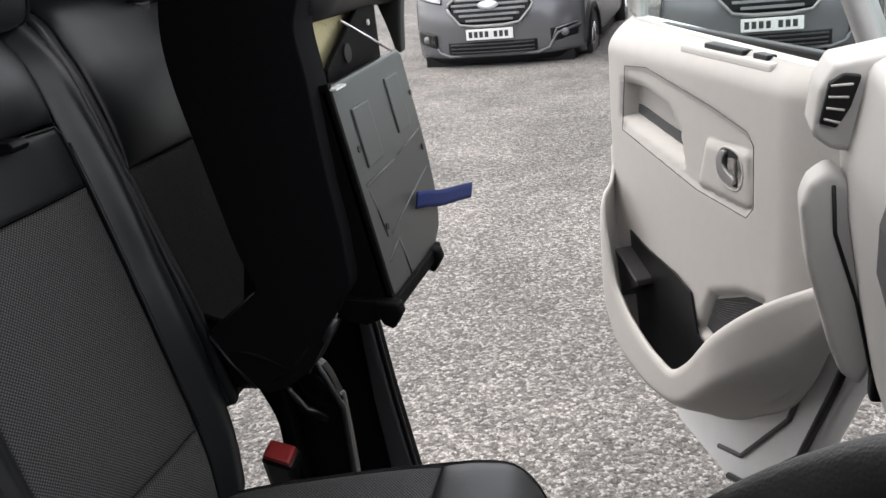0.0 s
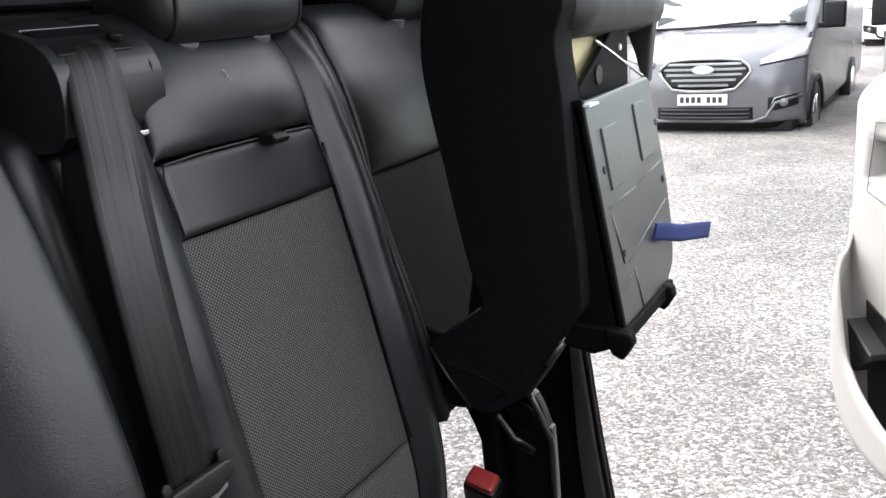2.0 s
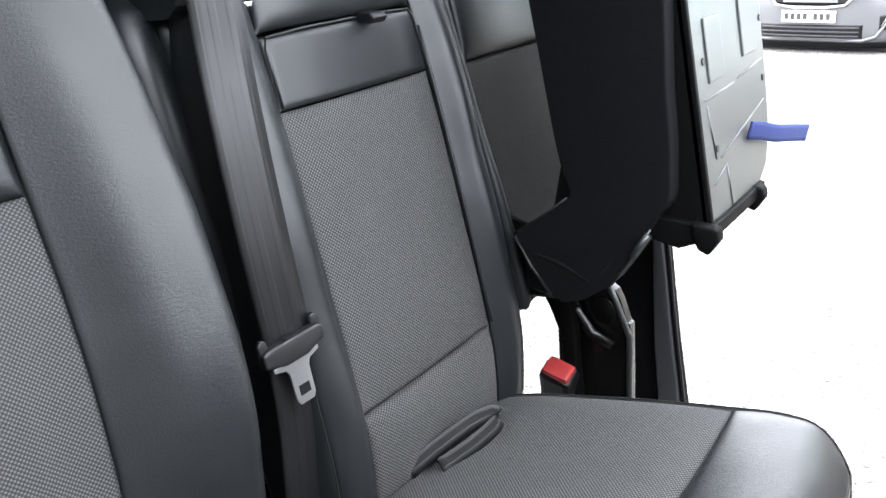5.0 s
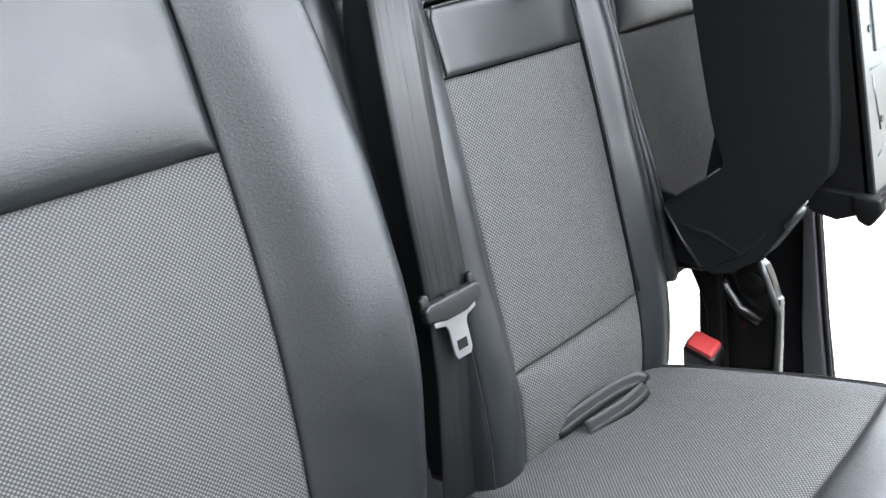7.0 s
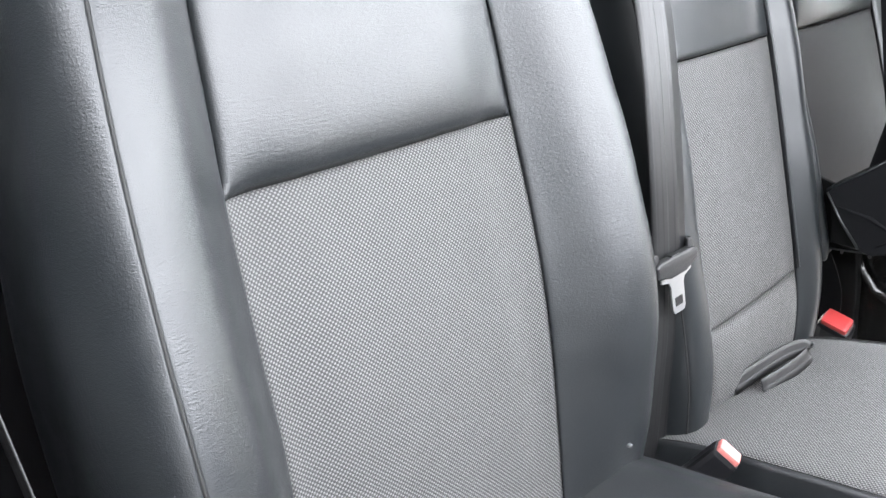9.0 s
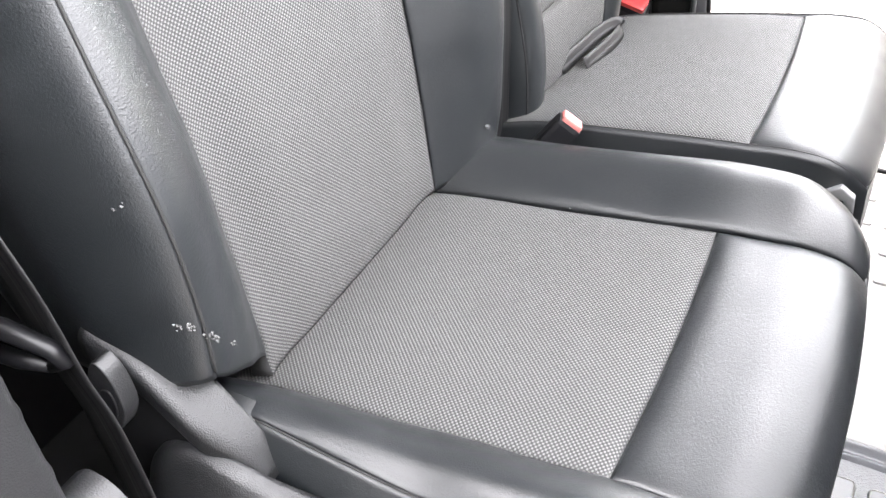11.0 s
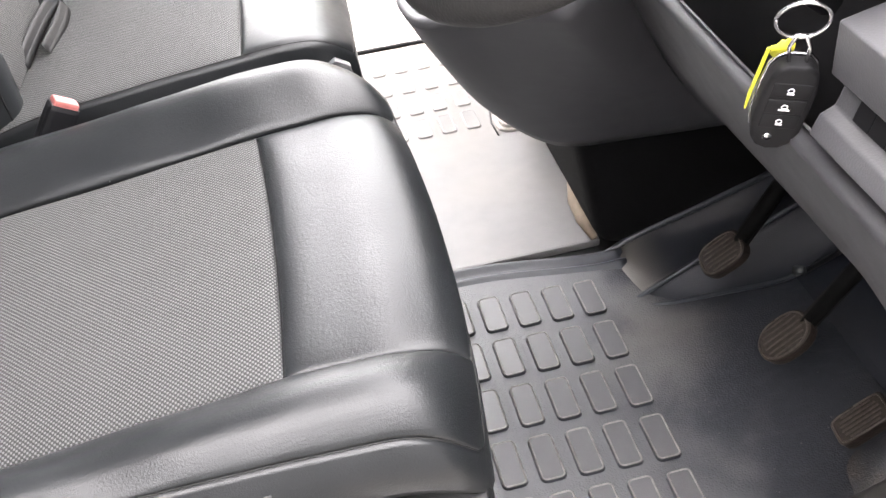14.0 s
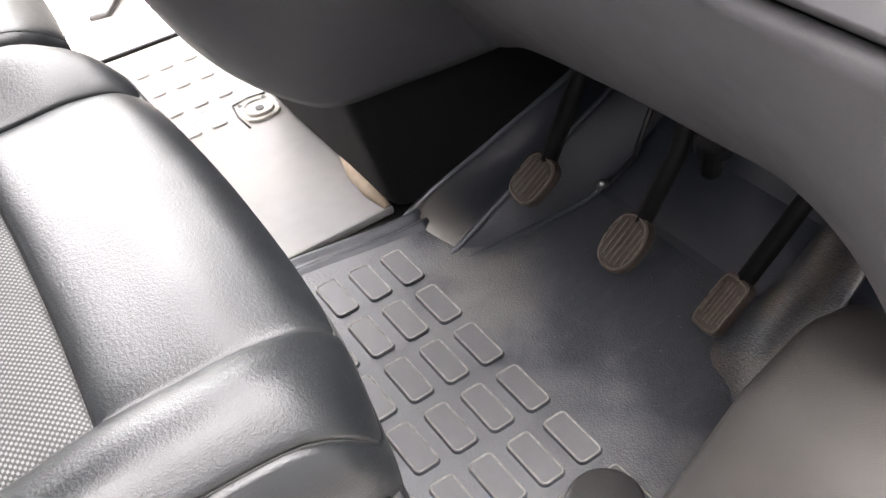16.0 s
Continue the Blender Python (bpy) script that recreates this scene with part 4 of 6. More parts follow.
part("shoulder_seam", tubes(([(-0.16, 0.446, 0.9655), (-0.13, 0.446, 0.9615), (-0.096, 0.446, 0.947), (-0.0815, 0.446, 0.926), (-0.0805, 0.446, 0.905)], 0.0014), seg=6), SEAM, middle, smooth=True)
part("bench_side_roll", tubes(([(-0.13, 0.372, 0.866), (-0.13, 0.373, 0.84), (-0.128, 0.376, 0.80), (-0.12, 0.384, 0.70), (-0.09, 0.396, 0.55), (-0.06, 0.403, 0.42)], 0.015), seg=14), SOFTLEATHER, middle, smooth=True)
part("bench_side_roll", tubes(([(-0.165, 0.338, 0.878), (-0.150, 0.340, 0.860), (-0.142, 0.343, 0.82), (-0.125, 0.352, 0.72), (-0.10, 0.362, 0.60), (-0.08, 0.370, 0.45)], [0.014, 0.024, 0.027, 0.027, 0.027, 0.025]), seg=16), SOFTLEATHER, middle, smooth=True)
part("scuff", tubes(([(-0.0852, 0.5475, 0.9080), (-0.0828, 0.5490, 0.9040), (-0.0806, 0.5485, 0.8998)], [0.0008, 0.0016, 0.0008]), seg=6), SCUFF, middle, "pale scuff mark")


def ribbon(pts, width, thick=0.0014, across=(0, 1, 0)):
    c = Curve([(i / (len(pts) - 1), *p) for i, p in enumerate(pts)])
    def fn(u, v):
        p = c(v)
        t = c(min(1, v + 0.01)) - c(max(0, v - 0.01))
        ac = np.array(across, float)
        ac -= t * (ac @ t) / max(t @ t, 1e-9)
        ac /= np.linalg.norm(ac)
        return p + ac * (u - 0.5) * width
    return sheet(fn, 4, 40, thick)


part("scratch", flecks_at([(-0.0833, 0.5392, 0.9096), (-0.0822, 0.5402, 0.9070), (-0.0806, 0.5414, 0.9040), (-0.0788, 0.5428, 0.9005)], 8, 0.0019, 0.0007), SCRATCH, middle, "pale scratch on the leather")

belt = thing("middle_seat_belt", "black seat belt with a chrome tongue hanging down the middle seat", "seat belt")
place("webbing", ribbon([(-0.112, 0.386, 0.952), (-0.085, 0.382, 0.938), (-0.064, 0.370, 0.885), (-0.028, 0.344, 0.800), (-0.008, 0.338, 0.690), (-0.001, 0.343, 0.605), (0.002, 0.344, 0.560), (0.006, 0.343, 0.50), (0.008, 0.338, 0.443), (0.010, 0.326, 0.25)], 0.050, across=(0.2, 1, 0)), WEB, belt)
tm = Matrix.Translation((0.011, 0.339, 0.582)) @ pose(0, 0, 0, 4, -8, -6) @ Matrix.Scale(0.82, 4)
def tongue_piece(outline, thick, at, bevel):
    bm = bevelled(prism(outline, thick, 0, at), bevel)
    bmesh.ops.transform(bm, matrix=tm, verts=list(bm.verts))
    return bm
tbar = part("tongue_bar", tongue_piece([(-0.043, -0.007), (-0.043, 0.009), (-0.036, 0.013), (0.036, 0.013), (0.043, 0.009), (0.043, -0.003), (0.036, -0.007), (0.016, -0.014), (-0.016, -0.014), (-0.036, -0.008)], 0.013, -0.0065, 0.004), TRIM, belt, "charcoal plastic tongue grip", smooth=True)
for sg in (-1, 1):
    part("grip_ear", tongue_piece([(sg * 0.030, 0.010), (sg * 0.032, 0.023), (sg * 0.038, 0.025), (sg * 0.043, 0.020), (sg * 0.043, 0.010)], 0.006, -0.005, 0.002), TRIM, tbar, smooth=True)
tongue_pl = part("tongue", tongue_piece([(-0.032, -0.012), (-0.032, -0.017), (-0.017, -0.021), (-0.014, -0.028), (-0.0135, -0.060), (-0.010, -0.066), (0.010, -0.066), (0.0135, -0.060), (0.014, -0.028), (0.017, -0.021), (0.032, -0.016), (0.032, -0.011)], 0.003, -0.0015, 0.0009), TONGUE, tbar, "chrome buckle tongue", smooth=True)
part("tongue_slot", tongue_piece([(-0.0075, -0.056), (-0.0075, -0.044), (0.0075, -0.044), (0.0075, -0.056)], 0.0044, -0.0022, 0.0004), BLACK, tongue_pl)
part("grip_slot", tongue_piece([(-0.010, 0.0105), (-0.010, 0.0145), (0.006, 0.0145), (0.006, 0.0105)], 0.010, -0.0055, 0.0008), BLACK, tbar)

loop = tagged(place("pull_loop", ribbon([(0.038, 0.455, 0.392), (0.050, 0.490, 0.404), (0.064, 0.535, 0.414), (0.074, 0.560, 0.416), (0.082, 0.566, 0.412), (0.084, 0.556, 0.407), (0.078, 0.525, 0.400), (0.066, 0.475, 0.394)], 0.020, 0.0012, (-0.35, 0.1, 0.93)), WEB), "dark webbing pull loop lying on the middle seat", "strap")

# outer seat with its cushion folded up
outer = thing("front_seat", "black outer passenger seat with its cushion tipped up", "car seat")
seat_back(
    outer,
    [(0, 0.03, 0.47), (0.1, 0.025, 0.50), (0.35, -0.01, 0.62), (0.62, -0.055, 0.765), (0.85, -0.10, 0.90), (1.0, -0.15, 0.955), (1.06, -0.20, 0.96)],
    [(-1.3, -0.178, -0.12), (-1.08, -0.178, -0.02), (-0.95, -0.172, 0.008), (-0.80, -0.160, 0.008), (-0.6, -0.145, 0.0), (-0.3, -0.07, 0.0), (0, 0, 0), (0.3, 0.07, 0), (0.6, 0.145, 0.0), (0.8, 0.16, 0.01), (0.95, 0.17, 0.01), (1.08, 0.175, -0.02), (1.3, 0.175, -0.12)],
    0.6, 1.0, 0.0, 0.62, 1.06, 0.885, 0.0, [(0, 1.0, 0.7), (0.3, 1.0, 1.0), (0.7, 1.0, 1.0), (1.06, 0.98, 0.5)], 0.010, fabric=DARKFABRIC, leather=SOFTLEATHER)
part("core", boxes(((-0.22, 0.73, 0.42), (-0.10, 1.03, 0.90), 0.03)), CLOTH, outer)
headrest(outer, 0.985, -0.15, 1.037, 0.236)
tip_top = rounded([(0.110, 0.60), (0.208, 0.622), (0.219, 0.68), (0.212, 0.76), (0.206, 0.86), (0.201, 0.915), (0.211, 0.955), (0.185, 0.984), (0.125, 0.994), (0.070, 0.983), (0.052, 0.94), (0.050, 0.88), (0.068, 0.78), (0.088, 0.68), (0.104, 0.632)])
tip_o = tip_top[6:-6] + [(0.103, 0.630), (0.062, 0.600), (0.028, 0.575), (0.050, 0.540), (0.077, 0.504), (0.095, 0.498), (0.115, 0.504), (0.150, 0.527), (0.176, 0.566)]
side_cloth = part("cushion_side", bevelled(prism(tip_o, 0.05, 1, 0.698), 0.005, 3), CLOTH, outer, "matt black cloth side of the tipped-up cushion", smooth=True)
part("skirt_seam", tubes(([(0.032, 0.697, 0.572), (0.054, 0.696, 0.538), (0.080, 0.697, 0.505)], 0.0016), ([(0.036, 0.6975, 0.578), (0.07, 0.6965, 0.604), (0.100, 0.6975, 0.628)], 0.0012), seg=6), SATIN, side_cloth, smooth=True)
part("skirt_fold", tubes(([(0.046, 0.6985, 0.556), (0.09, 0.6978, 0.548), (0.128, 0.6985, 0.530)], [0.001, 0.003, 0.001]), ([(0.10, 0.6985, 0.512), (0.13, 0.6978, 0.530), (0.155, 0.6985, 0.560)], [0.001, 0.0025, 0.001]), seg=8), CLOTH, side_cloth, smooth=True)
part("skirt_edge", tubes(([(0.154, 0.694, 0.530), (0.178, 0.694, 0.566), (0.200, 0.696, 0.606)], 0.0013), ([(0.180, 0.6945, 0.572), (0.198, 0.695, 0.600)], 0.0045), seg=6), STEEL, outer, "bare metal edge", smooth=True)
part("cushion_pad", bevelled(prism([(0.06, 0.56), (0.14, 0.57), (0.14, 0.80), (0.16, 0.90), (0.205, 0.955), (0.185, 0.982), (0.13, 0.991), (0.075, 0.978), (0.056, 0.94), (0.06, 0.84), (0.09, 0.72)], 0.27, 1, 0.722), 0.008), CLOTH, outer, smooth=True)
part("front_roll", tubes(([(0.178, 0.735, 0.945), (0.178, 0.80, 0.947), (0.178, 0.90, 0.945), (0.178, 1.00, 0.940), (0.178, 1.055, 0.933), (0.176, 1.076, 0.928)], [0.034, 0.038, 0.038, 0.037, 0.034, 0.020]), seg=18), VINYL, outer, "black leather front edge of the cushion", smooth=True)
part("cushion_top", bevelled(prism([(0.05, 0.90), (0.15, 0.90), (0.17, 0.975), (0.13, 0.987), (0.075, 0.976), (0.055, 0.94)], 0.34, 1, 0.73), 0.010), VINYL, outer, smooth=True)
part("cushion_side", bevelled(prism([(0.168, 0.905), (0.205, 0.915), (0.200, 0.880), (0.196, 0.835), (0.188, 0.838), (0.180, 0.870)], 0.022, 1, 1.028), 0.005), VINYL, outer, smooth=True)
part("roll_seam", tubes(([(0.150 + 0.066 * math.sin(a) * 0.60, 0.885, 0.940 + 0.0405 * math.cos(a)) for a in (0.2 + 0.18 * k for k in range(14))], 0.0012), seg=6), SEAM, outer, smooth=True)
part("foam", bevelled(prism([(0.10, 0.70), (0.165, 0.72), (0.168, 0.86), (0.175, 0.925), (0.10, 0.93)], 0.235, 1, 0.735), 0.01), FOAM, outer, "yellow foam showing under the cover", smooth=True)
pm = Matrix.Translation((0.2385, 0.0, 0.722)) @ pose(0, 0, 0, 0, -9.5, 0)
pan_bm = bevelled(prism([(0.722, 0.130), (0.955, 0.132), (0.964, 0.124), (0.962, 0.0), (0.952, -0.060), (0.930, -0.098), (0.900, -0.112), (0.722, -0.120)], 0.012, 0, -0.012), 0.004)
bmesh.ops.transform(pan_bm, matrix=pm, verts=list(pan_bm.verts))
pan = part("under_pan", pan_bm, STEEL, outer, "bare grey pressed steel seat pan")
part("pan_flange", boxes(((-0.055, 0.722, -0.132), (0.001, 0.730, 0.134), 0.002, pm)), DARKSTEEL, outer)
for y0, y1, z0, z1 in ((0.762, 0.812, 0.030, 0.098), (0.878, 0.925, 0.040, 0.108)):
    part("pressed_panel", boxes(((-0.004, y0, z0), (0.0024, y1, z1), 0.0022, pm)), STEEL, pan)
for p in ([(0.0, 0.745, 0.015), (0.0, 0.84, 0.018)], [(0.0, 0.855, 0.02), (0.0, 0.95, 0.028)], [(0.0, 0.775, -0.052), (0.0, 0.940, -0.020)], [(0.0, 0.745, -0.075), (0.0, 0.79, -0.062)], [(0.0, 0.79, -0.062), (0.0, 0.795, -0.115)], [(0, 0.75, 0.008), (0, 0.76, -0.05)]):
    part("rib", tubes(([pm @ Vector(q) for q in p], 0.0012), seg=8), STEEL, pan, smooth=True)
for y, z in ((0.752, 0.055), (0.905, 0.085), (0.955, 0.075), (0.765, -0.040), (0.945, 0.005)):
    part("hole", disc(bmesh.new(), pm @ Vector((0.0005, y, z)), (1, 0, 0.16), 0.004, 0.0008, 12), BLACK, pan)
for y in (0.706, 0.868):
    part("foot", bevelled(prism([(0.240, 0.616), (0.268, 0.612), (0.271, 0.600), (0.260, 0.582), (0.248, 0.587), (0.242, 0.60)], 0.019, 1, y), 0.004), DARKSTEEL, outer, smooth=True)
part("hinge_plate", bevelled(prism([(0.175, 0.618), (0.262, 0.612), (0.262, 0.596), (0.242, 0.590), (0.225, 0.583), (0.200, 0.588), (0.178, 0.600)], 0.19, 1, 0.712), 0.003), DARKSTEEL, outer)
place("pull_strap", ribbon([(0.250, 0.860, 0.682), (0.258, 0.880, 0.678), (0.266, 0.91, 0.669), (0.274, 0.955, 0.660), (0.281, 0.998, 0.651)], 0.021, 0.003, (0.1, 0, 1)), BLUE, outer, "blue webbing pull strap")
part("paper_tag", boxes(((0.200, 0.724, 0.842), (0.226, 0.752, 0.8445), 0.0005, Matrix.Translation((0, 0, 0.004)))), PLATE, outer, "torn white paper label")
part("prop_rod", tubes(([(0.195, 0.835, 0.905), (0.228, 0.90, 0.858)], 0.0016)), CHROME, outer, smooth=True)
frame_plate = part("under_frame", bevelled(prism([(0.775, 0.78), (0.962, 0.78), (0.962, 0.912), (0.905, 0.912), (0.79, 0.858)], 0.007, 0, 0.184), 0.002), DARKSTEEL, outer, "black steel hinge plate")
part("plate_hole", disc(bmesh.new(), (0.190, 0.850, 0.866), (1, 0, 0), 0.011, 0.003, 20), BLACK, frame_plate)
part("plate_bolt", bevelled(disc(bmesh.new(), (0.190, 0.930, 0.890), (1, 0, 0), 0.004, 0.003, 12), 0.001), PALE, frame_plate)
part("top_tab", bevelled(boxes(((0.150, 0.965, 0.9835), (0.172, 1.035, 0.9870), 0.0, pose(0, 0, 0, 0, 0, 0))), 0.0012), BLACK, outer)
plate = part("hinge_side_plate", bevelled(prism([(-0.012, 0.585), (0.036, 0.570), (0.092, 0.496), (0.080, 0.486), (-0.01, 0.480)], 0.008, 1, 0.735), 0.002), DARKSTEEL, outer, "black steel side plate")
part("plate_rim", tubes(([(-0.008, 0.734, 0.482), (0.04, 0.733, 0.4835), (0.085, 0.733, 0.488), (0.112, 0.733, 0.500)], 0.0014), seg=6), STEEL, plate, smooth=True)
part("rivet", disc(bmesh.new(), (0.034, 0.733, 0.497), (0, -1, 0), 0.0042, 0.003, 12), CHROME, plate)
leg = part("leg_bracket", bevelled(prism(rounded([(0.030, 0.475), (0.072, 0.470), (0.100, 0.462), (0.117, 0.420), (0.122, 0.398), (0.123, 0.20), (0.10, 0.0), (-0.03, 0.0), (-0.005, 0.20), (0.030, 0.34), (0.034, 0.40)], 3), 0.014, 1, 0.835), 0.004), GLOSSBLACK, outer, "glossy black painted steel seat leg", smooth=True)
part("leg_edge", tubes(([(0.090, 0.830, 0.474), (0.102, 0.829, 0.452), (0.123, 0.829, 0.402), (0.124, 0.829, 0.30), (0.125, 0.829, 0.20)], 0.0042), seg=8), STEEL, leg, "bare metal edge", smooth=True)
part("leg_edge", tubes(([(0.052, 0.832, 0.452), (0.070, 0.831, 0.466), (0.094, 0.830, 0.474)], 0.0032), seg=8), STEEL, leg, "bare metal edge", smooth=True)
part("leg_strap", tubes(([(0.040, 0.826, 0.448), (0.052, 0.824, 0.425), (0.072, 0.824, 0.400), (0.100, 0.826, 0.386)], 0.0075), seg=10), GLOSSBLACK, leg, smooth=True)
part("leg_boss", bevelled(disc(bmesh.new(), (0.084, 0.836, 0.432), (0, -1, 0), 0.020, 0.008, 20), 0.003), GLOSSBLACK, leg, smooth=True)
part("leg_rivet", disc(bmesh.new(), (0.058, 0.833, 0.446), (0, -1, 0), 0.003, 0.004, 10), CHROME, leg)
part("hinge_arm", bevelled(prism(rounded([(-0.004, 0.480), (0.036, 0.480), (0.052, 0.430), (0.058, 0.360), (0.066, 0.20), (0.020, 0.20), (0.036, 0.36), (0.024, 0.42)], 3), 0.018, 1, 0.805), 0.004), DARKSTEEL, outer, "black steel hinge arm", smooth=True)
part("arm_clip", tubes(([(0.030, 0.803, 0.470), (0.027, 0.803, 0.452)], 0.0022), seg=6), STEEL, outer, smooth=True)
part("side_bracket", bevelled(prism([(0.03, 0.575), (0.04, 0.50), (0.10, 0.495), (0.09, 0.52)], 0.02, 1, 0.712), 0.003), DARKSTEEL, outer)
b2 = buckle("buckle", (0.040, 0.788, 0.352), pose(0, 0, 0, 28, 14, 0), "black seat belt buckle with a red button beside the middle seat", "red button", BRIGHTRED, 1.5)

# ---- dash, console, controls ----
dash = thing("dashboard", "dark grey plastic dashboard with knee panel and centre console", "dashboard")
edge = Curve([(0, 0.500, 0.455, 0.331), (0.07, 0.507, 0.422, 0.333), (0.15, 0.538, 0.350, 0.332), (0.22, 0.577, 0.293, 0.331), (0.29, 0.634, 0.237, 0.331), (0.36, 0.684, 0.214, 0.330), (0.42, 0.76, 0.214, 0.322), (0.47, 0.83, 0.217, 0.311), (0.50, 0.870, 0.224, 0.298), (0.55, 0.848, 0.268, 0.220), (0.60, 0.817, 0.310, 0.146), (0.68, 0.802, 0.336, 0.02), (0.78, 0.800, 0.344, -0.10), (0.88, 0.80, 0.341, -0.206), (0.94, 0.80, 0.308, -0.268), (1, 0.795, 0.243, -0.335)])
knee_top = Curve([(0, 0.483, 0.468, 0.305), (0.06, 0.480, 0.474, 0.262), (0.12, 0.484, 0.478, 0.226), (0.3, 0.530, 0.492, 0.205), (0.45, 0.59, 0.515, 0.13), (0.62, 0.65, 0.545, 0.05), (1, 0.66, 0.55, -0.3)])
def knee(u, v):
    x, z, y = edge(u)
    side = max(0.0, min(1.0, (0.60 - u) / 0.14))
    side = side * side * (3 - 2 * side)
    tx, tz, ty = 0.664, 0.552, y
    cx, cz, cy = knee_top(u)
    bow = 0.010 * math.sin(v * math.pi)
    px = (x + (cx - x) * v) * side + (x + (tx - x) * v) * (1 - side) - bow * (1 - side)
    pz = (z + (cz - z) * v) * side + (z + (tz - z) * v) * (1 - side) - bow * 0.5
    py = y + (cy - y) * v * side
    return (px, py, pz)
place("knee_panel", sheet(lambda u, v: knee(1 - u, v), 90, 20, 0.012), DASH, dash)
# paler thin tube draws the highlight on the panel's top edge
part("knee_edge", tubes(([(0.662, 0.02, 0.553), (0.661, -0.10, 0.554), (0.662, -0.18, 0.556)], 0.0010), seg=8), LIP, dash, "top edge with its highlight line in a paler tone", smooth=True)
part("column_recess", boxes(((0.70, -0.40, 0.50), (0.82, 0.32, 0.78), 0.01)), BLACK, dash)
part("column_shroud", tubes(([(0.665, 0.03, 0.655), (0.78, 0.02, 0.60)], [0.050, 0.062]), ([(0.67, -0.02, 0.645), (0.73, -0.11, 0.615)], [0.03, 0.035]), seg=18), BLACK, dash, smooth=True)
part("dash_top", boxes(((0.72, -0.40, 0.66), (1.25, 0.62, 0.80), 0.05)), DASH, dash)
bezel = part("switch_bezel", bevelled(prism([(0.6505, 0.5655), (0.655, 0.579), (0.664, 0.583), (0.669, 0.601), (0.657, 0.6055), (0.655, 0.640), (0.72, 0.655), (0.74, 0.56), (0.664, 0.553)], 0.215, 1, -0.405), 0.0018, 2), LIP, dash, "grey switch panel surround", smooth=True)
for k in range(7):
    y = -0.210 - 0.0158 * k - (0.010 if k > 2 else 0)
    sw = part("switch", boxes(((-0.0012, y - 0.0155, 0.0005), (0.012, y, 0.0165), 0.0006, Matrix.Translation((0.6640, 0, 0.5835)) @ pose(0, 0, 0, 0, 14.7, 0))), BLACK, bezel)
    if k in (2, 3, 5):
        part("switch_mark", boxes(((-0.0018, y - 0.0095, 0.0065), (-0.0008, y - 0.0065, 0.0095), 0.0004, Matrix.Translation((0.6640, 0, 0.5835)) @ pose(0, 0, 0, 0, 14.7, 0))), PLATE, sw)
part("underside", boxes(((0.82, -0.40, 0.40), (1.25, 0.30, 0.56), 0.02)), BLACK, dash)
# PALE here includes the brightness of light through the windscreen
part("passenger_dash", bevelled(prism([(0.79, 0.40), (0.768, 0.51), (0.750, 0.62), (0.745, 0.70), (0.765, 0.805), (1.25, 0.86), (1.25, 0.30), (0.90, 0.30)], 0.42, 1, 0.62), 0.02, 4), PALE, dash, "light grey passenger side of the dashboard, lifted for windscreen light", smooth=True)
house = part("vent_housing", bevelled(prism([(0.706, 0.722), (0.712, 0.775), (0.728, 0.803), (0.80, 0.815), (0.80, 0.69), (0.725, 0.705)], 0.10, 1, 0.95), 0.008), PALE, dash, smooth=True)
vent = part("vent", bevelled(prism([(0.7135, 0.737), (0.722, 0.783), (0.738, 0.793), (0.756, 0.790), (0.746, 0.755), (0.732, 0.731)], 0.012, 1, 0.942), 0.003), BLACK, house, "black air vent")
for k in range(4):
    part("vent_slat", tubes(([(0.718 + 0.002 * k, 0.940, 0.743 + 0.0125 * k), (0.735 + 0.004 * k, 0.940, 0.738 + 0.0145 * k)], 0.0016), seg=6), PALE, vent, smooth=True)
part("end_panel", bevelled(prism([(0.730, 0.680), (0.706, 0.662), (0.697, 0.635), (0.706, 0.56), (0.735, 0.45), (0.750, 0.410), (0.775, 0.39), (0.80, 0.45), (0.80, 0.62)], 0.06, 1, 0.955), 0.012, 4), PALE, dash, smooth=True)
part("end_seam", tubes(([(0.733, 0.953, 0.66), (0.737, 0.953, 0.60), (0.765, 0.953, 0.51), (0.785, 0.953, 0.42)], 0.0025), seg=6), TRIM, dash, smooth=True)
part("grab_end", bevelled(boxes(((0.782, 0.93, 0.385), (0.81, 0.955, 0.425))), 0.006), BLACK, dash, smooth=True)
part("bracket_end", bevelled(boxes(((0.790, 0.935, 0.52), (0.82, 0.955, 0.555))), 0.006), PAINT, dash, smooth=True)

# gear selector pod
pod = thing("gear_pod", "grey console pod with a silver gear selector", "console")
part("shell", bevelled(prism([(0.490, 0.452), (0.66, 0.456), (0.66, 0.481), (0.492, 0.476)], 0.108, 1, 0.228), 0.006), DASH, pod, smooth=True)
rim_o = [(0.494, 0.238), (0.494, 0.322), (0.502, 0.330), (0.596, 0.330), (0.600, 0.322), (0.600, 0.238), (0.592, 0.232), (0.502, 0.232), (0.494, 0.238)]
part("tray_rim", tubes(([(x, y, 0.479) for x, y in rim_o], 0.0042), seg=10), LIP, pod, "pale rounded tray rim", smooth=True)
hood = part("lever_hood", bevelled(prism(rounded([(0.522, 0.478), (0.526, 0.500), (0.545, 0.512), (0.575, 0.506), (0.590, 0.478)], 4), 0.042, 1, 0.262), 0.006, 3), DASH, pod, "grey moulded lever hood", smooth=True)
part("hood_slot", bevelled(boxes(((0.530, 0.2585, 0.484), (0.560, 0.262, 0.499), 0.0)), 0.0012), BLACK, hood)

# steering wheel
wheel = thing("steering_wheel", "black leather steering wheel", "steering wheel")
wc, wy, wz = Vector((0.602, 0.055, 0.712)), Vector((0, 1, 0)), Vector((0.783, 0, 0.622))
on = lambda r, t, d=0.0: wc + r * (math.cos(t) * wy + math.sin(t) * wz) + d * Vector((0.622, 0, -0.783))
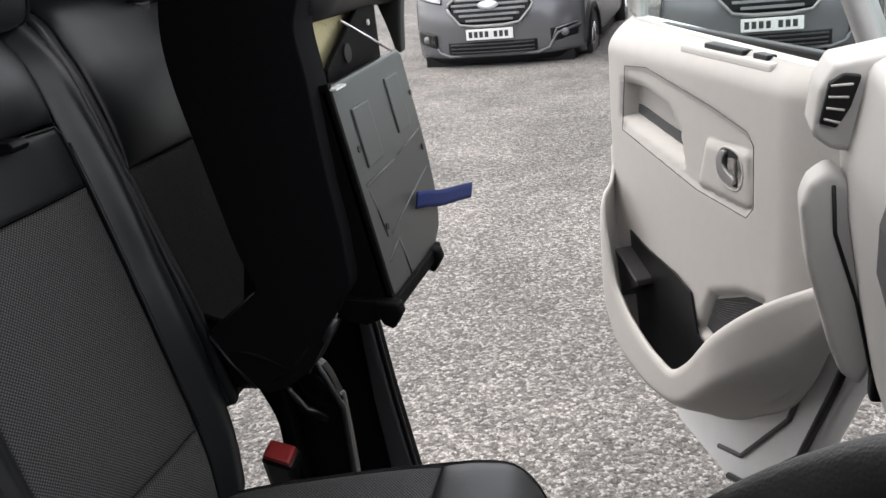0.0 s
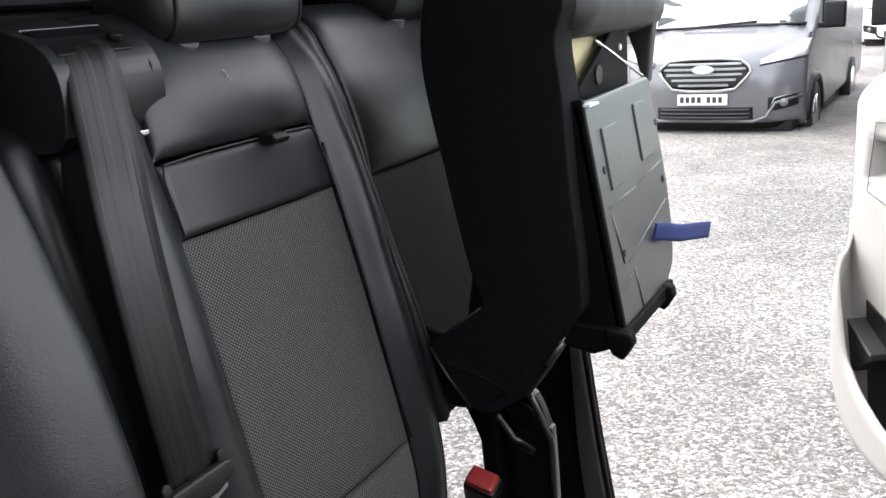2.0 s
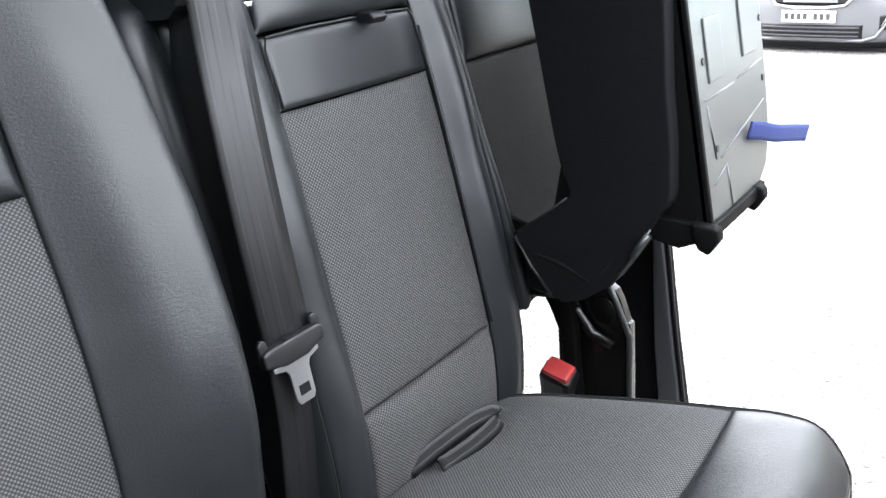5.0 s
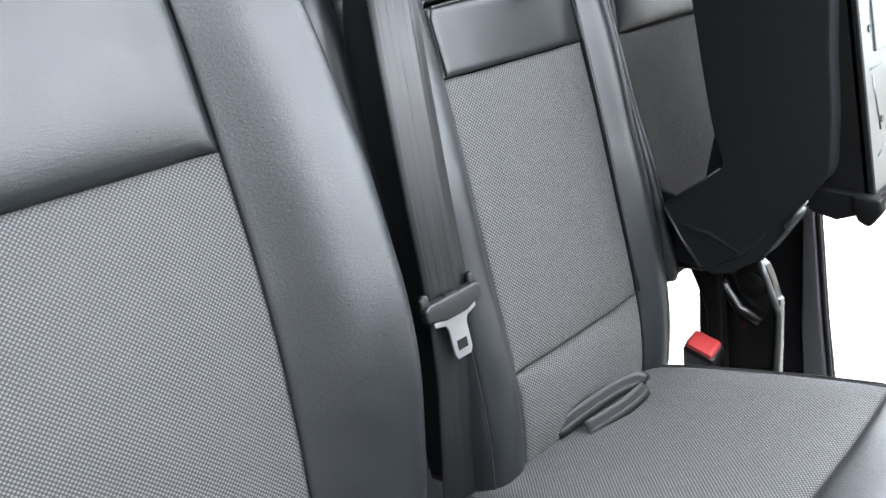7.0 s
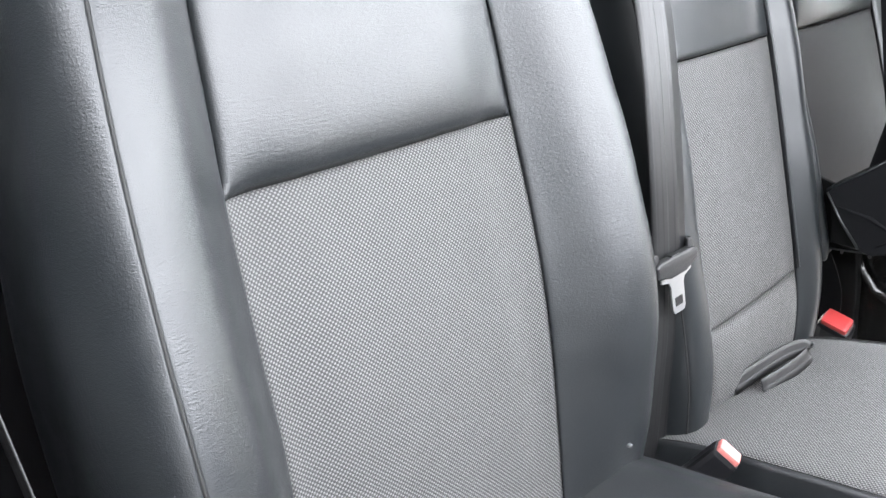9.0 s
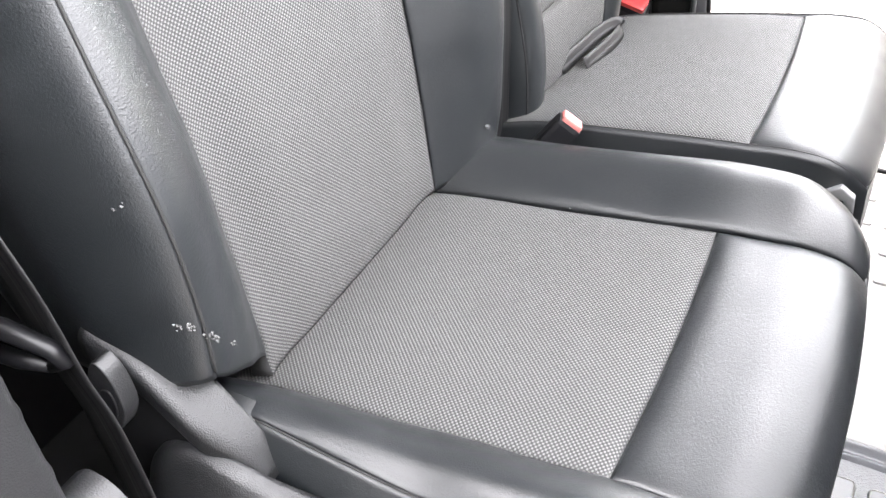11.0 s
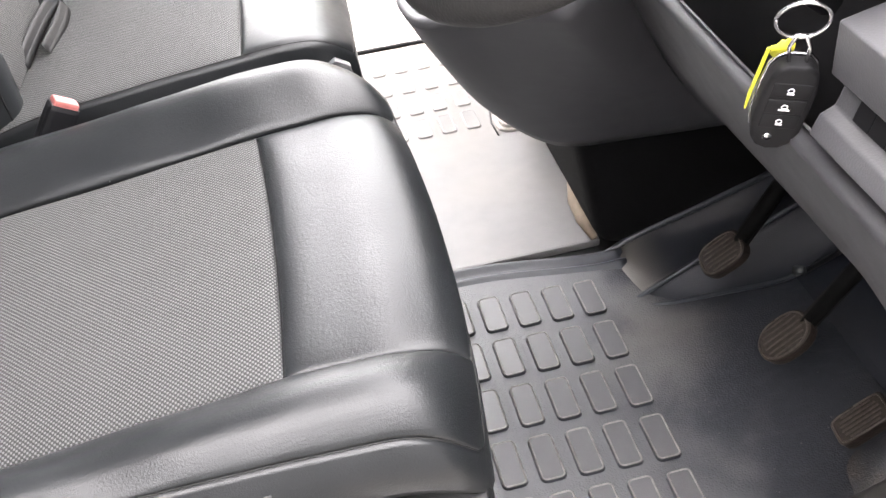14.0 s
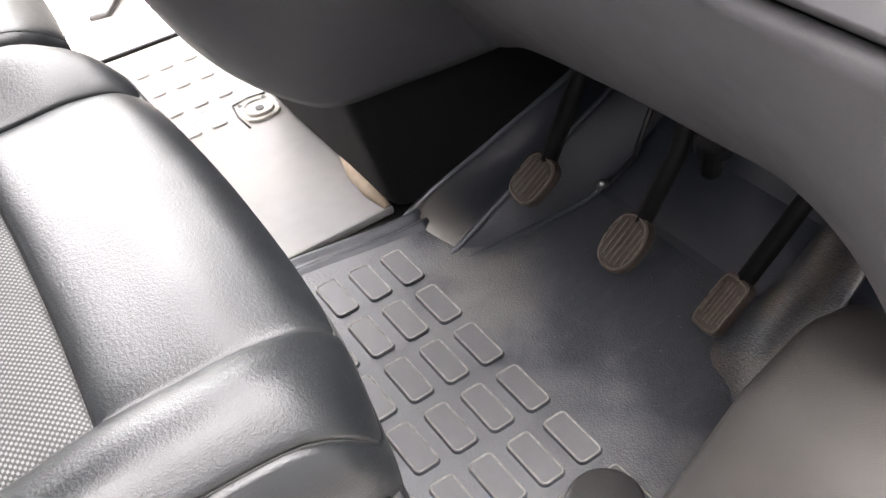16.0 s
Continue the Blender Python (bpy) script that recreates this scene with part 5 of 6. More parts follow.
part("rim", tubes(([on(0.183, 2 * math.pi * k / 64) for k in range(65)], 0.0170), seg=14), WHEELSKIN, wheel, smooth=True)
part("hub", bevelled(disc(bmesh.new(), on(0, 0, 0.04), wz.cross(wy), 0.075, 0.04), 0.01), BLACK, wheel, smooth=True)
for t in (0.0, math.pi, -math.pi / 2):
    part("spoke", tubes(([on(0.06, t, 0.03), on(0.18, t)], 0.014)), BLACK, wheel, smooth=True)


# pedals
def pedal(at, w, h, tilt, arm, label, power=2.6, lean=0):
    ob = thing("pedal", label, "pedal", "pedals", at=at)
    m = Matrix.Translation(at) @ tilt @ pose(0, 0, 0, lean, 0, 0)
    rim = []
    for k in range(24):
        c, sn = math.cos(k * math.pi / 12), math.sin(k * math.pi / 12)
        rim.append((w / 2 * math.copysign(abs(c) ** (2 / power), c), h / 2 * math.copysign(abs(sn) ** (2 / power), sn)))
    bm = bevelled(prism(rim, 0.015, 0, -0.008), 0.004, 3)
    bmesh.ops.transform(bm, matrix=m, verts=list(bm.verts))
    pad = part("pad", bm, WORN, ob, "worn brown-grey rubber pad", smooth=True)
    edge = [m @ Vector((-0.0078, 0.90 * p, 0.90 * q)) for p, q in rim + rim[:1]]
    part("rim", tubes((edge, 0.0013), seg=6), PEDALRIM, pad, "paler worn rim", smooth=True)
    for k in range(6):
        y = (k - 2.5) * w / 7.2
        hh = h * 0.37 * (1 - 0.5 * (abs(y) / (w / 2)) ** 2)
        part("rib", boxes(((-0.0092, y - 0.0010, -hh), (-0.006, y + 0.0010, hh), 0.0006, m)), PEDALRIM, pad)
    part("arm", tubes(([m @ Vector((0.004, 0, h * 0.2))] + [Vector(p) for p in arm], 0.010), seg=8), DARKSTEEL, ob, smooth=True)
    return ob
pedal((0.805, 0.136, 0.143), 0.045, 0.062, pose(0, 0, 0, 0, 42, 6), [(0.87, 0.135, 0.25), (0.93, 0.12, 0.36), (0.97, 0.11, 0.5)], "clutch pedal with a worn ribbed rubber pad", 3.2, 15)
pedal((0.810, -0.006, 0.142), 0.049, 0.067, pose(0, 0, 0, 0, 42, -4), [(0.87, -0.01, 0.23), (0.92, 0.0, 0.36), (0.97, 0.02, 0.5)], "brake pedal with a worn ribbed rubber pad", 2.4, 4)
pedal((0.848, -0.106, 0.107), 0.034, 0.064, pose(0, 0, 0, 0, 45, -6), [(0.93, -0.12, 0.21), (0.99, -0.14, 0.30), (1.02, -0.15, 0.45)], "accelerator pedal with a worn ribbed rubber pad", 6)

part("steering_shaft", tubes(([(0.92, 0.0, 0.50), (0.95, 0.015, 0.30), (0.97, 0.03, 0.13)], [0.014, 0.012, 0.012]), ([(0.962, 0.024, 0.205), (0.967, 0.028, 0.165)], 0.022), ([(0.97, 0.03, 0.15), (1.02, 0.06, 0.11)], 0.009), seg=12), BLACK, dash, "black steering shaft with its joint", smooth=True)
part("shaft_bolt", tubes(([(0.955, 0.010, 0.185), (0.960, 0.046, 0.185)], 0.005), seg=8), STEEL, dash, smooth=True)
part("lower_stay", tubes(([(0.962, 0.192, 0.018), (0.985, 0.165, 0.070), (1.0, 0.150, 0.16)], 0.004), seg=8), BLACK, dash, "black stay on the toe board", smooth=True)
part("stay_bolt", tubes(([(0.950, 0.194, 0.022), (0.958, 0.186, 0.030)], [0.007, 0.005]), seg=10), STEEL, dash, smooth=True)
# sill trim by the pedals
tagged(part("kick_panel", bevelled(prism([(0.38, -0.02), (0.38, 0.05), (0.60, 0.075), (0.665, 0.125), (0.726, 0.190), (0.80, 0.224), (0.86, 0.205), (0.93, 0.145), (0.975, -0.02)], 0.21, 1, -0.43), 0.03, 5), KICK, smooth=True), "textured charcoal sill and kick panel trim", "trim", kind="structure")
def rise_fn(u, v):
    x = 0.80 + 0.30 * u
    y = -0.060 + 0.02 * u - 0.135 * v
    return (x, y, -0.008 + (0.30 * max(0.0, u - 0.12) ** 1.5 + 0.085 * step((v - 0.45) / 0.55) * step(u / 0.5)) * step(v / 0.5))
rise_me = sheet(rise_fn, 26, 20, 0.004)
rise_me.flip_normals()
tagged(place("mat_rise", rise_me, DIRTYMAT), "upturned dusty edge of the rubber mat by the pedals", "trim", kind="structure")
cap = tagged(part("stopper", bevelled(disc(bmesh.new(), (0.645, -0.165, 0.0), (0, 0, 1), 0.045, 0.03, 28, 0.036), 0.012), RUBBER, smooth=True), "low rounded rubber cap on the mat", "cap")

# tie-down cleat on the passenger floor
cleat = thing("floor_cleat", "pale oval metal cleat set in the floor mat", "cleat")
plate_bm = bmesh.new()
rounded_pad(plate_bm, 0.667, 0.727, 0.672, 0.743, 0.0055, 0.022)
part("plate", plate_bm, CLEAT, cleat, "pale worn metal plate")
boss_bm = bmesh.new()
rounded_pad(boss_bm, 0.674, 0.720, 0.681, 0.726, 0.0085, 0.019)
part("boss", boss_bm, CLEAT, cleat)
# black tube draws the shadow line along the plate's left and far edges
part("recess", tubes(([(0.664, 0.668, 0.0025), (0.662, 0.708, 0.0025), (0.668, 0.745, 0.0025), (0.700, 0.750, 0.0025), (0.726, 0.745, 0.0025)], 0.0018), seg=6), BLACK, cleat, smooth=True)
for hx, hy, hz, hr in ((0.697, 0.700, 0.0086, 0.0070), (0.676, 0.731, 0.0053, 0.0034), (0.717, 0.731, 0.0053, 0.0034)):
    part("hole", disc(bmesh.new(), (hx, hy, hz), (0, 0, 1), hr, 0.0012, 16), BLACK, cleat)

# key fob hanging from the ignition
key = thing("key_fob", "black remote key fob with a yellow tag hanging from the ignition", "key", at=(0.645, -0.167, 0.574))
ku = Vector((0.0, -0.26, 0.966)).normalized()
kn = Vector((-0.32, -0.92, 0.25))
kn = (kn - ku * kn.dot(ku)).normalized()
kx = kn.cross(ku)
km = Matrix(((kx.x, kn.x, ku.x, 0.645), (kx.y, kn.y, ku.y, -0.167), (kx.z, kn.z, ku.z, 0.574), (0, 0, 0, 1)))
# local: y towards the eye, x across, z along
def kpart(name, bm, mat, label="", smooth=True):
    bmesh.ops.transform(bm, matrix=km, verts=list(bm.verts))
    return part(name, bm, mat, key, label, smooth)
fob = [(-0.007, 0.036), (0.006, 0.036), (0.011, 0.033), (0.0145, 0.026), (0.016, 0.012), (0.0165, -0.012), (0.014, -0.026), (0.009, -0.034), (0.002, -0.037), (-0.006, -0.036), (-0.012, -0.031), (-0.0155, -0.020), (-0.016, 0.0), (-0.0155, 0.016), (-0.013, 0.030)]
kpart("fob_body", bevelled(prism(fob, 0.012, 1, -0.006), 0.003), FOB)
kpart("fob_back", bevelled(prism([(p * 1.03, q * 1.0) for p, q in fob], 0.003, 1, -0.0095), 0.001), CHROME, "chrome edge")
for k, z in enumerate((0.017, 0.003, -0.010)):
    kpart("fob_button", boxes(((-0.0115, 0.0055, z - 0.0058), (0.0115, 0.0066, z + 0.0058), 0.002)), FOB)
    kpart("button_mark", tubes(([(0.0005 + 0.0017 * math.cos(a), 0.0073, z + 0.0012 + 0.0017 * math.sin(a)) for a in (2 * math.pi * q / 16 for q in range(17))], 0.00035), ([(-0.0018 - 0.001 * (k == 1), 0.0073, z - 0.0014), (0.0022 + 0.0015 * (k == 1), 0.0073, z - 0.0014)], 0.0006), seg=5), PLATE)
kpart("fob_badge", disc(bmesh.new(), (0.004, 0.006, -0.024), (0, 1, 0), 0.003, 0.001, 12), CHROME)
kpart("tag", bevelled(prism([(0.0150, 0.033), (0.0172, 0.032), (0.0190, -0.006), (0.0182, -0.020), (0.0170, -0.020), (0.0168, -0.004)], 0.002, 1, -0.014), 0.0005), YELLOW, "yellow plastic key tag", False)
kpart("tag_knot", tubes(([(0.014, -0.010, 0.031), (0.010, -0.008, 0.040), (0.004, -0.006, 0.041)], [0.0022, 0.0034, 0.0024]), ([(0.016, -0.009, 0.036), (0.009, -0.007, 0.039), (0.008, -0.006, 0.048)], [0.0016, 0.0026, 0.0012]), seg=7), YELLOW, "yellow tag knot")
kpart("key_ring", tubes(([(0.007 + 0.0145 * math.cos(a), 0.002 * math.sin(a), 0.0665 + 0.0145 * math.sin(a)) for a in (2 * math.pi * k / 32 for k in range(33))], 0.0012), seg=6), CHROME)
kpart("link", tubes(([(-0.004, 0, 0.032), (-0.003, 0, 0.046), (0.002, 0, 0.056), (0.007, 0, 0.055), (0.009, 0, 0.046), (0.006, 0, 0.034)], 0.0013), seg=6), CHROME)
kpart("key_stem", tubes(([(0.006, -0.002, 0.078), (0.002, -0.012, 0.090)], 0.004), seg=8), CHROME)
ignition = tagged(part("ignition_barrel", bevelled(disc(bmesh.new(), km @ Vector((-0.012, -0.012, 0.085)), km.to_3x3() @ Vector((-0.5, -1, 0.5)), 0.018, 0.08), 0.003), BLACK, smooth=True), "black ignition barrel under the steering column", "ignition")

# ---- passenger door, standing open ----
door = thing("passenger_door", "open passenger door with light grey panel and storage pocket", "car door", at=(0.80, 1.15, 0.0))
dm = Matrix.Translation((0.80, 1.15, 0)) @ pose(0, 0, 0, 0, 0, 119.7)
# local: x along the door from the hinge, y towards the cab, z up
def dpart(name, bm, mat, label="", smooth=False, parent=None):
    bmesh.ops.transform(bm, matrix=dm, verts=list(bm.verts))
    return part(name, bm, mat, parent or door, label, smooth)
dpart("skin", bevelled(prism([(0.0, 0.32), (0.04, 0.24), (0.12, 0.065), (0.29, -0.105), (0.36, -0.128), (0.58, -0.100), (0.72, 0.05), (0.79, 0.35), (0.77, 0.76), (0.0, 0.74)], 0.05, 1, -0.06), 0.014, 4), WHITE, "white painted door shell", True)
dpart("door_seal", tubes(([(0.02, -0.004, 0.33), (0.055, -0.004, 0.245), (0.135, -0.004, 0.075), (0.30, -0.004, -0.085), (0.36, -0.004, -0.105)], 0.007), seg=8), BLACK, "", True)
dpart("door_seal", tubes(([(0.10, -0.006, 0.30), (0.17, -0.006, 0.13), (0.32, -0.006, -0.035), (0.40, -0.006, -0.060)], 0.005), seg=8), DASH, "", True)
low = Curve([(0.0, 0.42), (0.07, 0.265), (0.228, 0.115), (0.40, 0.028), (0.50, 0.006), (0.60, 0.008), (0.66, 0.035), (0.72, 0.17), (0.76, 0.36), (0.80, 0.50)])
lip = Curve([(0.0, 0.455), (0.06, 0.425), (0.11, 0.392), (0.216, 0.288), (0.30, 0.198), (0.345, 0.166), (0.40, 0.165), (0.482, 0.183), (0.56, 0.222), (0.60, 0.262), (0.625, 0.33), (0.65, 0.39), (0.72, 0.43), (0.80, 0.52)])
arm_recess = [(0.690, 0.655), (0.60, 0.655), (0.483, 0.631), (0.446, 0.593), (0.428, 0.522), (0.55, 0.54), (0.704, 0.563)]
upper_field = [(0.668, 0.680), (0.575, 0.689), (0.334, 0.656), (0.222, 0.634), (0.204, 0.615), (0.202, 0.513), (0.224, 0.491), (0.387, 0.497), (0.690, 0.545)]
handle_field = [(0.349, 0.596), (0.212, 0.603), (0.206, 0.508), (0.379, 0.507)]
speaker_field = [(0.335, 0.312), (0.242, 0.350), (0.172, 0.362), (0.315, 0.205), (0.385, 0.222)]
def relief(a, z):
    h = 0.040
    h -= 0.004 * step(inside(a, z, upper_field) / 0.006)
    h -= 0.034 * step(inside(a, z, arm_recess) / 0.014)
    h += 0.007 * step(inside(a, z, handle_field) / 0.008)
    h -= 0.014 * step(inside(a, z, speaker_field) / 0.014 + 0.8)
    h -= 0.045 * (1 - step((a - 0.0) / 0.14))
    h -= 0.03 * (1 - step((0.79 - a) / 0.05))
    h -= 0.040 * max(0.0, (z - 0.70) / 0.05) ** 2
    return h
def panel_fn(u, v):
    a = 0.012 + 0.765 * u
    z0 = float(low(a)[0]) + 0.02
    z = z0 + (0.738 + 0.02 * u - z0) * v
    return tuple(dm @ Vector((a, relief(a, z), z)))
place("panel", sheet(panel_fn, 130, 110, 0.008), DOORGREY, door)
dpart("field_seam", tubes(([(a, 0.0475, z) for a, z in upper_field + upper_field[:1]], 0.0010), seg=6), DASH, "", True)
def pocket_fn(u, v):
    a = 0.004 + 0.775 * u
    z0, z1 = float(low(a)[0]), float(lip(a)[0])
    z = z0 + (z1 - z0) * v
    side = step(a / 0.22) * step((0.79 - a) / 0.16)
    h = 0.016 + (0.092 * side + 0.012) * step(v / 0.55) ** 0.7 - 0.006 * step((v - 0.93) / 0.07)
    return tuple(dm @ Vector((a, h, z)))
place("pocket_front", sheet(pocket_fn, 70, 24, 0.007), DOORGREY, door, "light grey bulging front of the storage pocket")
# black sheet stands in for the shade down in the pocket
dpart("pocket_shade", bevelled(prism([(0.66, 0.335), (0.575, 0.318), (0.462, 0.308), (0.40, 0.292), (0.375, 0.215), (0.31, 0.195), (0.20, 0.29), (0.14, 0.24), (0.30, 0.09), (0.50, 0.03), (0.62, 0.06)], 0.004, 1, 0.0495), 0.001), BLACK, "black sheet for the shade inside the door pocket")
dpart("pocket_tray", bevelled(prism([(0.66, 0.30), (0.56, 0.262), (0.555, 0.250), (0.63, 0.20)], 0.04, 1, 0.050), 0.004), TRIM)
spk = dpart("speaker", bevelled(prism([(0.335, 0.300), (0.242, 0.342), (0.185, 0.350), (0.310, 0.215), (0.372, 0.230)], 0.006, 1, 0.030), 0.002), TRIM, "dark speaker grille")
for k in range(16):
    t = (k + 0.5) / 16
    p0 = Vector((0.335, 0.0368, 0.300)).lerp(Vector((0.368, 0.0368, 0.234)), t)
    p1 = Vector((0.200, 0.0368, 0.345)).lerp(Vector((0.310, 0.0368, 0.220)), t)
    dpart("grille_rib", tubes(([p0, p1], 0.0010), seg=6), DASH, "", True, spk)
hw = dpart("handle_well", bevelled(prism(rounded([(0.230, 0.556), (0.242, 0.590), (0.284, 0.594), (0.306, 0.572), (0.294, 0.540), (0.250, 0.534)], 5), 0.0095, 1, 0.0415), 0.0015), BLACK, "dark handle recess", True)
dpart("handle_bezel", tubes(([(a, 0.0505, z) for a, z in rounded([(0.228, 0.556), (0.240, 0.592), (0.286, 0.597), (0.309, 0.572), (0.296, 0.537), (0.249, 0.531)], 5) + [(0.2300, 0.5615)]], 0.0022), seg=8), DOORGREY, "", True, hw)
dpart("door_handle", bevelled(prism(rounded([(0.304, 0.571), (0.292, 0.590), (0.276, 0.591), (0.284, 0.574), (0.276, 0.562), (0.248, 0.551), (0.252, 0.540), (0.290, 0.543)], 4), 0.008, 1, 0.0485), 0.003), TONGUE, "satin chrome inner door handle", True)
# dark plate paints the shade at the bottom of the pull grip
dpart("grip_shade", bevelled(prism(rounded([(0.692, 0.597), (0.560, 0.578), (0.452, 0.562), (0.440, 0.532), (0.55, 0.550), (0.694, 0.571)], 3), 0.005, 1, 0.0090), 0.001), DASH, "dark plate for the shade inside the pull grip", True)
dpart("switch_plate", boxes(((0.18, 0.002, 0.728), (0.46, 0.036, 0.744), 0.005)), PALE)
dpart("window_switch", boxes(((0.27, 0.008, 0.738), (0.39, 0.028, 0.7525), 0.003)), BLACK)
dpart("window_switch", boxes(((0.205, 0.008, 0.741), (0.245, 0.026, 0.7520), 0.003)), BLACK)
glass = dpart("window", boxes(((0.02, -0.034, 0.73), (0.75, -0.030, 1.18))), GLASS)
glass.visible_shadow = False
dpart("window_seal", boxes(((0.0, -0.042, 0.735), (0.77, -0.022, 0.757), 0.004)), BLACK)
dpart("window_frame", tubes(([(0.775, -0.035, 0.74), (0.76, -0.035, 1.0), (0.70, -0.035, 1.20)], 0.022), ([(0.02, -0.035, 0.74), (0.25, -0.035, 1.08), (0.40, -0.035, 1.20)], 0.022), ([(0.40, -0.035, 1.20), (0.70, -0.035, 1.20)], 0.022)), PAINT, "", True)


# ---- yard ----
def oval(c, a, b2, z0, z1, hole=0.0):
    bm = bmesh.new()
    n = 28
    rings = []
    for r, z in ((1.0, z0), (1.0, z1 - 0.003), (0.92, z1), (hole, z1), (hole, z0)):
        rings.append([bm.verts.new((c[0] + a * r * math.cos(2 * math.pi * k / n), c[1] + b2 * r * math.sin(2 * math.pi * k / n), z)) for k in range(n)])
    for p, q in zip(rings, rings[1:]):
        for k in range(n):
            bm.faces.new((p[k], p[(k + 1) % n], q[(k + 1) % n], q[k]))
    return bm
def van(paint, label, m, trim):
    """A panel van: nose towards -y in its own space, wheels on z = 0."""
    ob = thing("van", label, "van", "parked vans")
    def v(name, bm, mat, lab="", smooth=True, parent=None):
        bmesh.ops.transform(bm, matrix=m, verts=list(bm.verts))
        return part(name, bm, mat, parent or ob, lab, smooth)
    prof = Curve([(0, 0.12, 0.28), (0.12, 0.03, 0.36), (0.3, 0.0, 0.55), (0.55, 0.015, 0.85), (0.68, 0.07, 1.0), (0.76, 0.18, 1.075), (0.88, 0.60, 1.20), (1.0, 1.02, 1.30)])
    rows = [(prof(k / 60)[1], prof(k / 60)[0]) for k in range(61)]
    zs, ys = [r[0] for r in rows], [r[1] for r in rows]
    sweep = lambda x, z: 0.40 * abs(x / 0.96) ** 3.4 * (1 - 0.55 * step((z - 1.0) / 0.3))
    front = lambda x, z, d=0.0: (x, float(np.interp(z, zs, ys)) + sweep(x, z) - d, z)
    def nose(u, w):
        y, z = prof(w)
        x = (2 * u - 1) * (0.96 - 0.05 * step((z - 1.0) / 0.3))
        crease = 0.018 * step((z - 1.06) / 0.1) * step((abs(x) - 0.50) / 0.12)
        return (x, min(1.06, y + sweep(x, z)), z + crease - 0.05 * abs(x / 0.96) ** 4 * step((z - 1.05) / 0.1))
    def patch(lo, hi, z0, z1, d, n=16):
        """A piece laid on the van's nose between two heights, which may change from lo to hi."""
        me = sheet(lambda u, w: front(lo + (hi - lo) * u, z0(u) + (z1(u) - z0(u)) * w, d), n, 8, 0.02)
        bm = bmesh.new()
        bm.from_mesh(me)
        return bm
    nb = bmesh.new()
    nb.from_mesh(sheet(nose, 48, 60, 0.02))
    v("body_nose", nb, paint)
    cab_side = [(0.40, 0.30), (0.42, 1.02), (1.0, 1.26), (1.62, 1.93), (1.95, 1.97), (4.9, 1.97), (4.98, 1.7), (4.98, 0.35)]
    v("body", bevelled(prism(cab_side, 1.90, 0, -0.95), 0.07, 4), paint)
    v("windscreen", prism([(0.985, 1.29), (1.585, 1.90), (1.60, 1.885), (1.0, 1.27)], 1.62, 0, -0.81), SCREEN)
    v("scuttle", boxes(((-0.84, 0.93, 1.275), (0.84, 1.03, 1.30), 0.01)), BLACK)
    hexa = lambda k: 0.095 * step((abs(2 * k - 1) - 0.70) / 0.30)
    gr = v("grille", patch(-0.455, 0.455, lambda k: 0.705 + 1.35 * hexa(k), lambda k: 0.995 - 0.75 * hexa(k), 0.006, 28), BLACK)
    ring = [front(x, z, 0.020) for x, z in ((-0.475, 0.885), (-0.455, 0.93), (-0.37, 0.995), (-0.15, 1.01), (0.15, 1.01), (0.37, 0.995), (0.455, 0.93), (0.475, 0.885), (0.445, 0.83), (0.33, 0.705), (0.15, 0.685), (-0.15, 0.685), (-0.33, 0.705), (-0.445, 0.83), (-0.475, 0.885))]
    v("grille_surround", tubes((ring, 0.017), seg=8), TONGUE)
    for k in range(5):
        w = 0.43 - 0.040 * abs(k - 2.9) ** 1.35
        v("grille_bar", patch(-w, w, lambda q: 0.735 + 0.054 * k, lambda q: 0.760 + 0.054 * k, 0.028), FENCE, parent=gr)
    bd = oval((0, 0), 0.115, 0.046, 0.0, 0.02)
    bmesh.ops.transform(bd, matrix=Matrix.Translation(front(0, 0.905, 0.035)) @ pose(0, 0, 0, 90, 0, 0), verts=list(bd.verts))
    v("badge", bd, LAMP, "plain oval badge", parent=gr)
    pl = v("number_plate", boxes(((-0.26, -0.055, 0.545), (0.26, -0.03, 0.657), 0.004)), PLATE, smooth=False)
    for k, x in enumerate((-0.21, -0.15, -0.09, -0.03, 0.07, 0.13, 0.19)):
        v("plate_bar", boxes(((x - 0.02, -0.058, 0.570), (x + 0.02, -0.0555, 0.633))), BARS, smooth=False, parent=pl)
    lg = v("lower_grille", patch(-0.50, 0.50, lambda k: 0.385, lambda k: 0.515, 0.006), BLACK)
    for k in range(3):
        v("grille_bar", patch(-0.47, 0.47, lambda q: 0.400 + 0.042 * k, lambda q: 0.412 + 0.042 * k, 0.022), DASH, parent=lg)
    v("valance", patch(-0.90, 0.90, lambda k: 0.275, lambda k: 0.345, 0.008), BLACK)
    v("bumper_lip", tubes(([front(x, z, 0.012) for x, z in ((-0.92, 0.60), (-0.70, 0.545), (-0.62, 0.40), (-0.5, 0.362), (0.5, 0.362), (0.62, 0.40), (0.70, 0.545), (0.92, 0.60))], 0.020), seg=8), trim)
    for sg in (-1, 1):
        v("headlamp", patch(sg * 0.56, sg * 0.955, lambda k: 0.935 + 0.055 * k, lambda k: 0.985 + 0.165 * min(1, 1.3 * k), 0.010), HEADLAMP)
        v("lamp_brow", tubes(([front(sg * (0.56 + 0.395 * k), 0.935 + 0.055 * k, 0.014) for k in (0, 0.25, 0.5, 0.75, 1.0)], 0.010), seg=6), BLACK)
        fs = v("fog_surround", patch(sg * 0.64, sg * 0.90, lambda k: 0.455 + 0.05 * k, lambda k: 0.60 + 0.04 * k, 0.008), BLACK)
        fx, fy, fz = front(sg * 0.78, 0.545, 0.03)
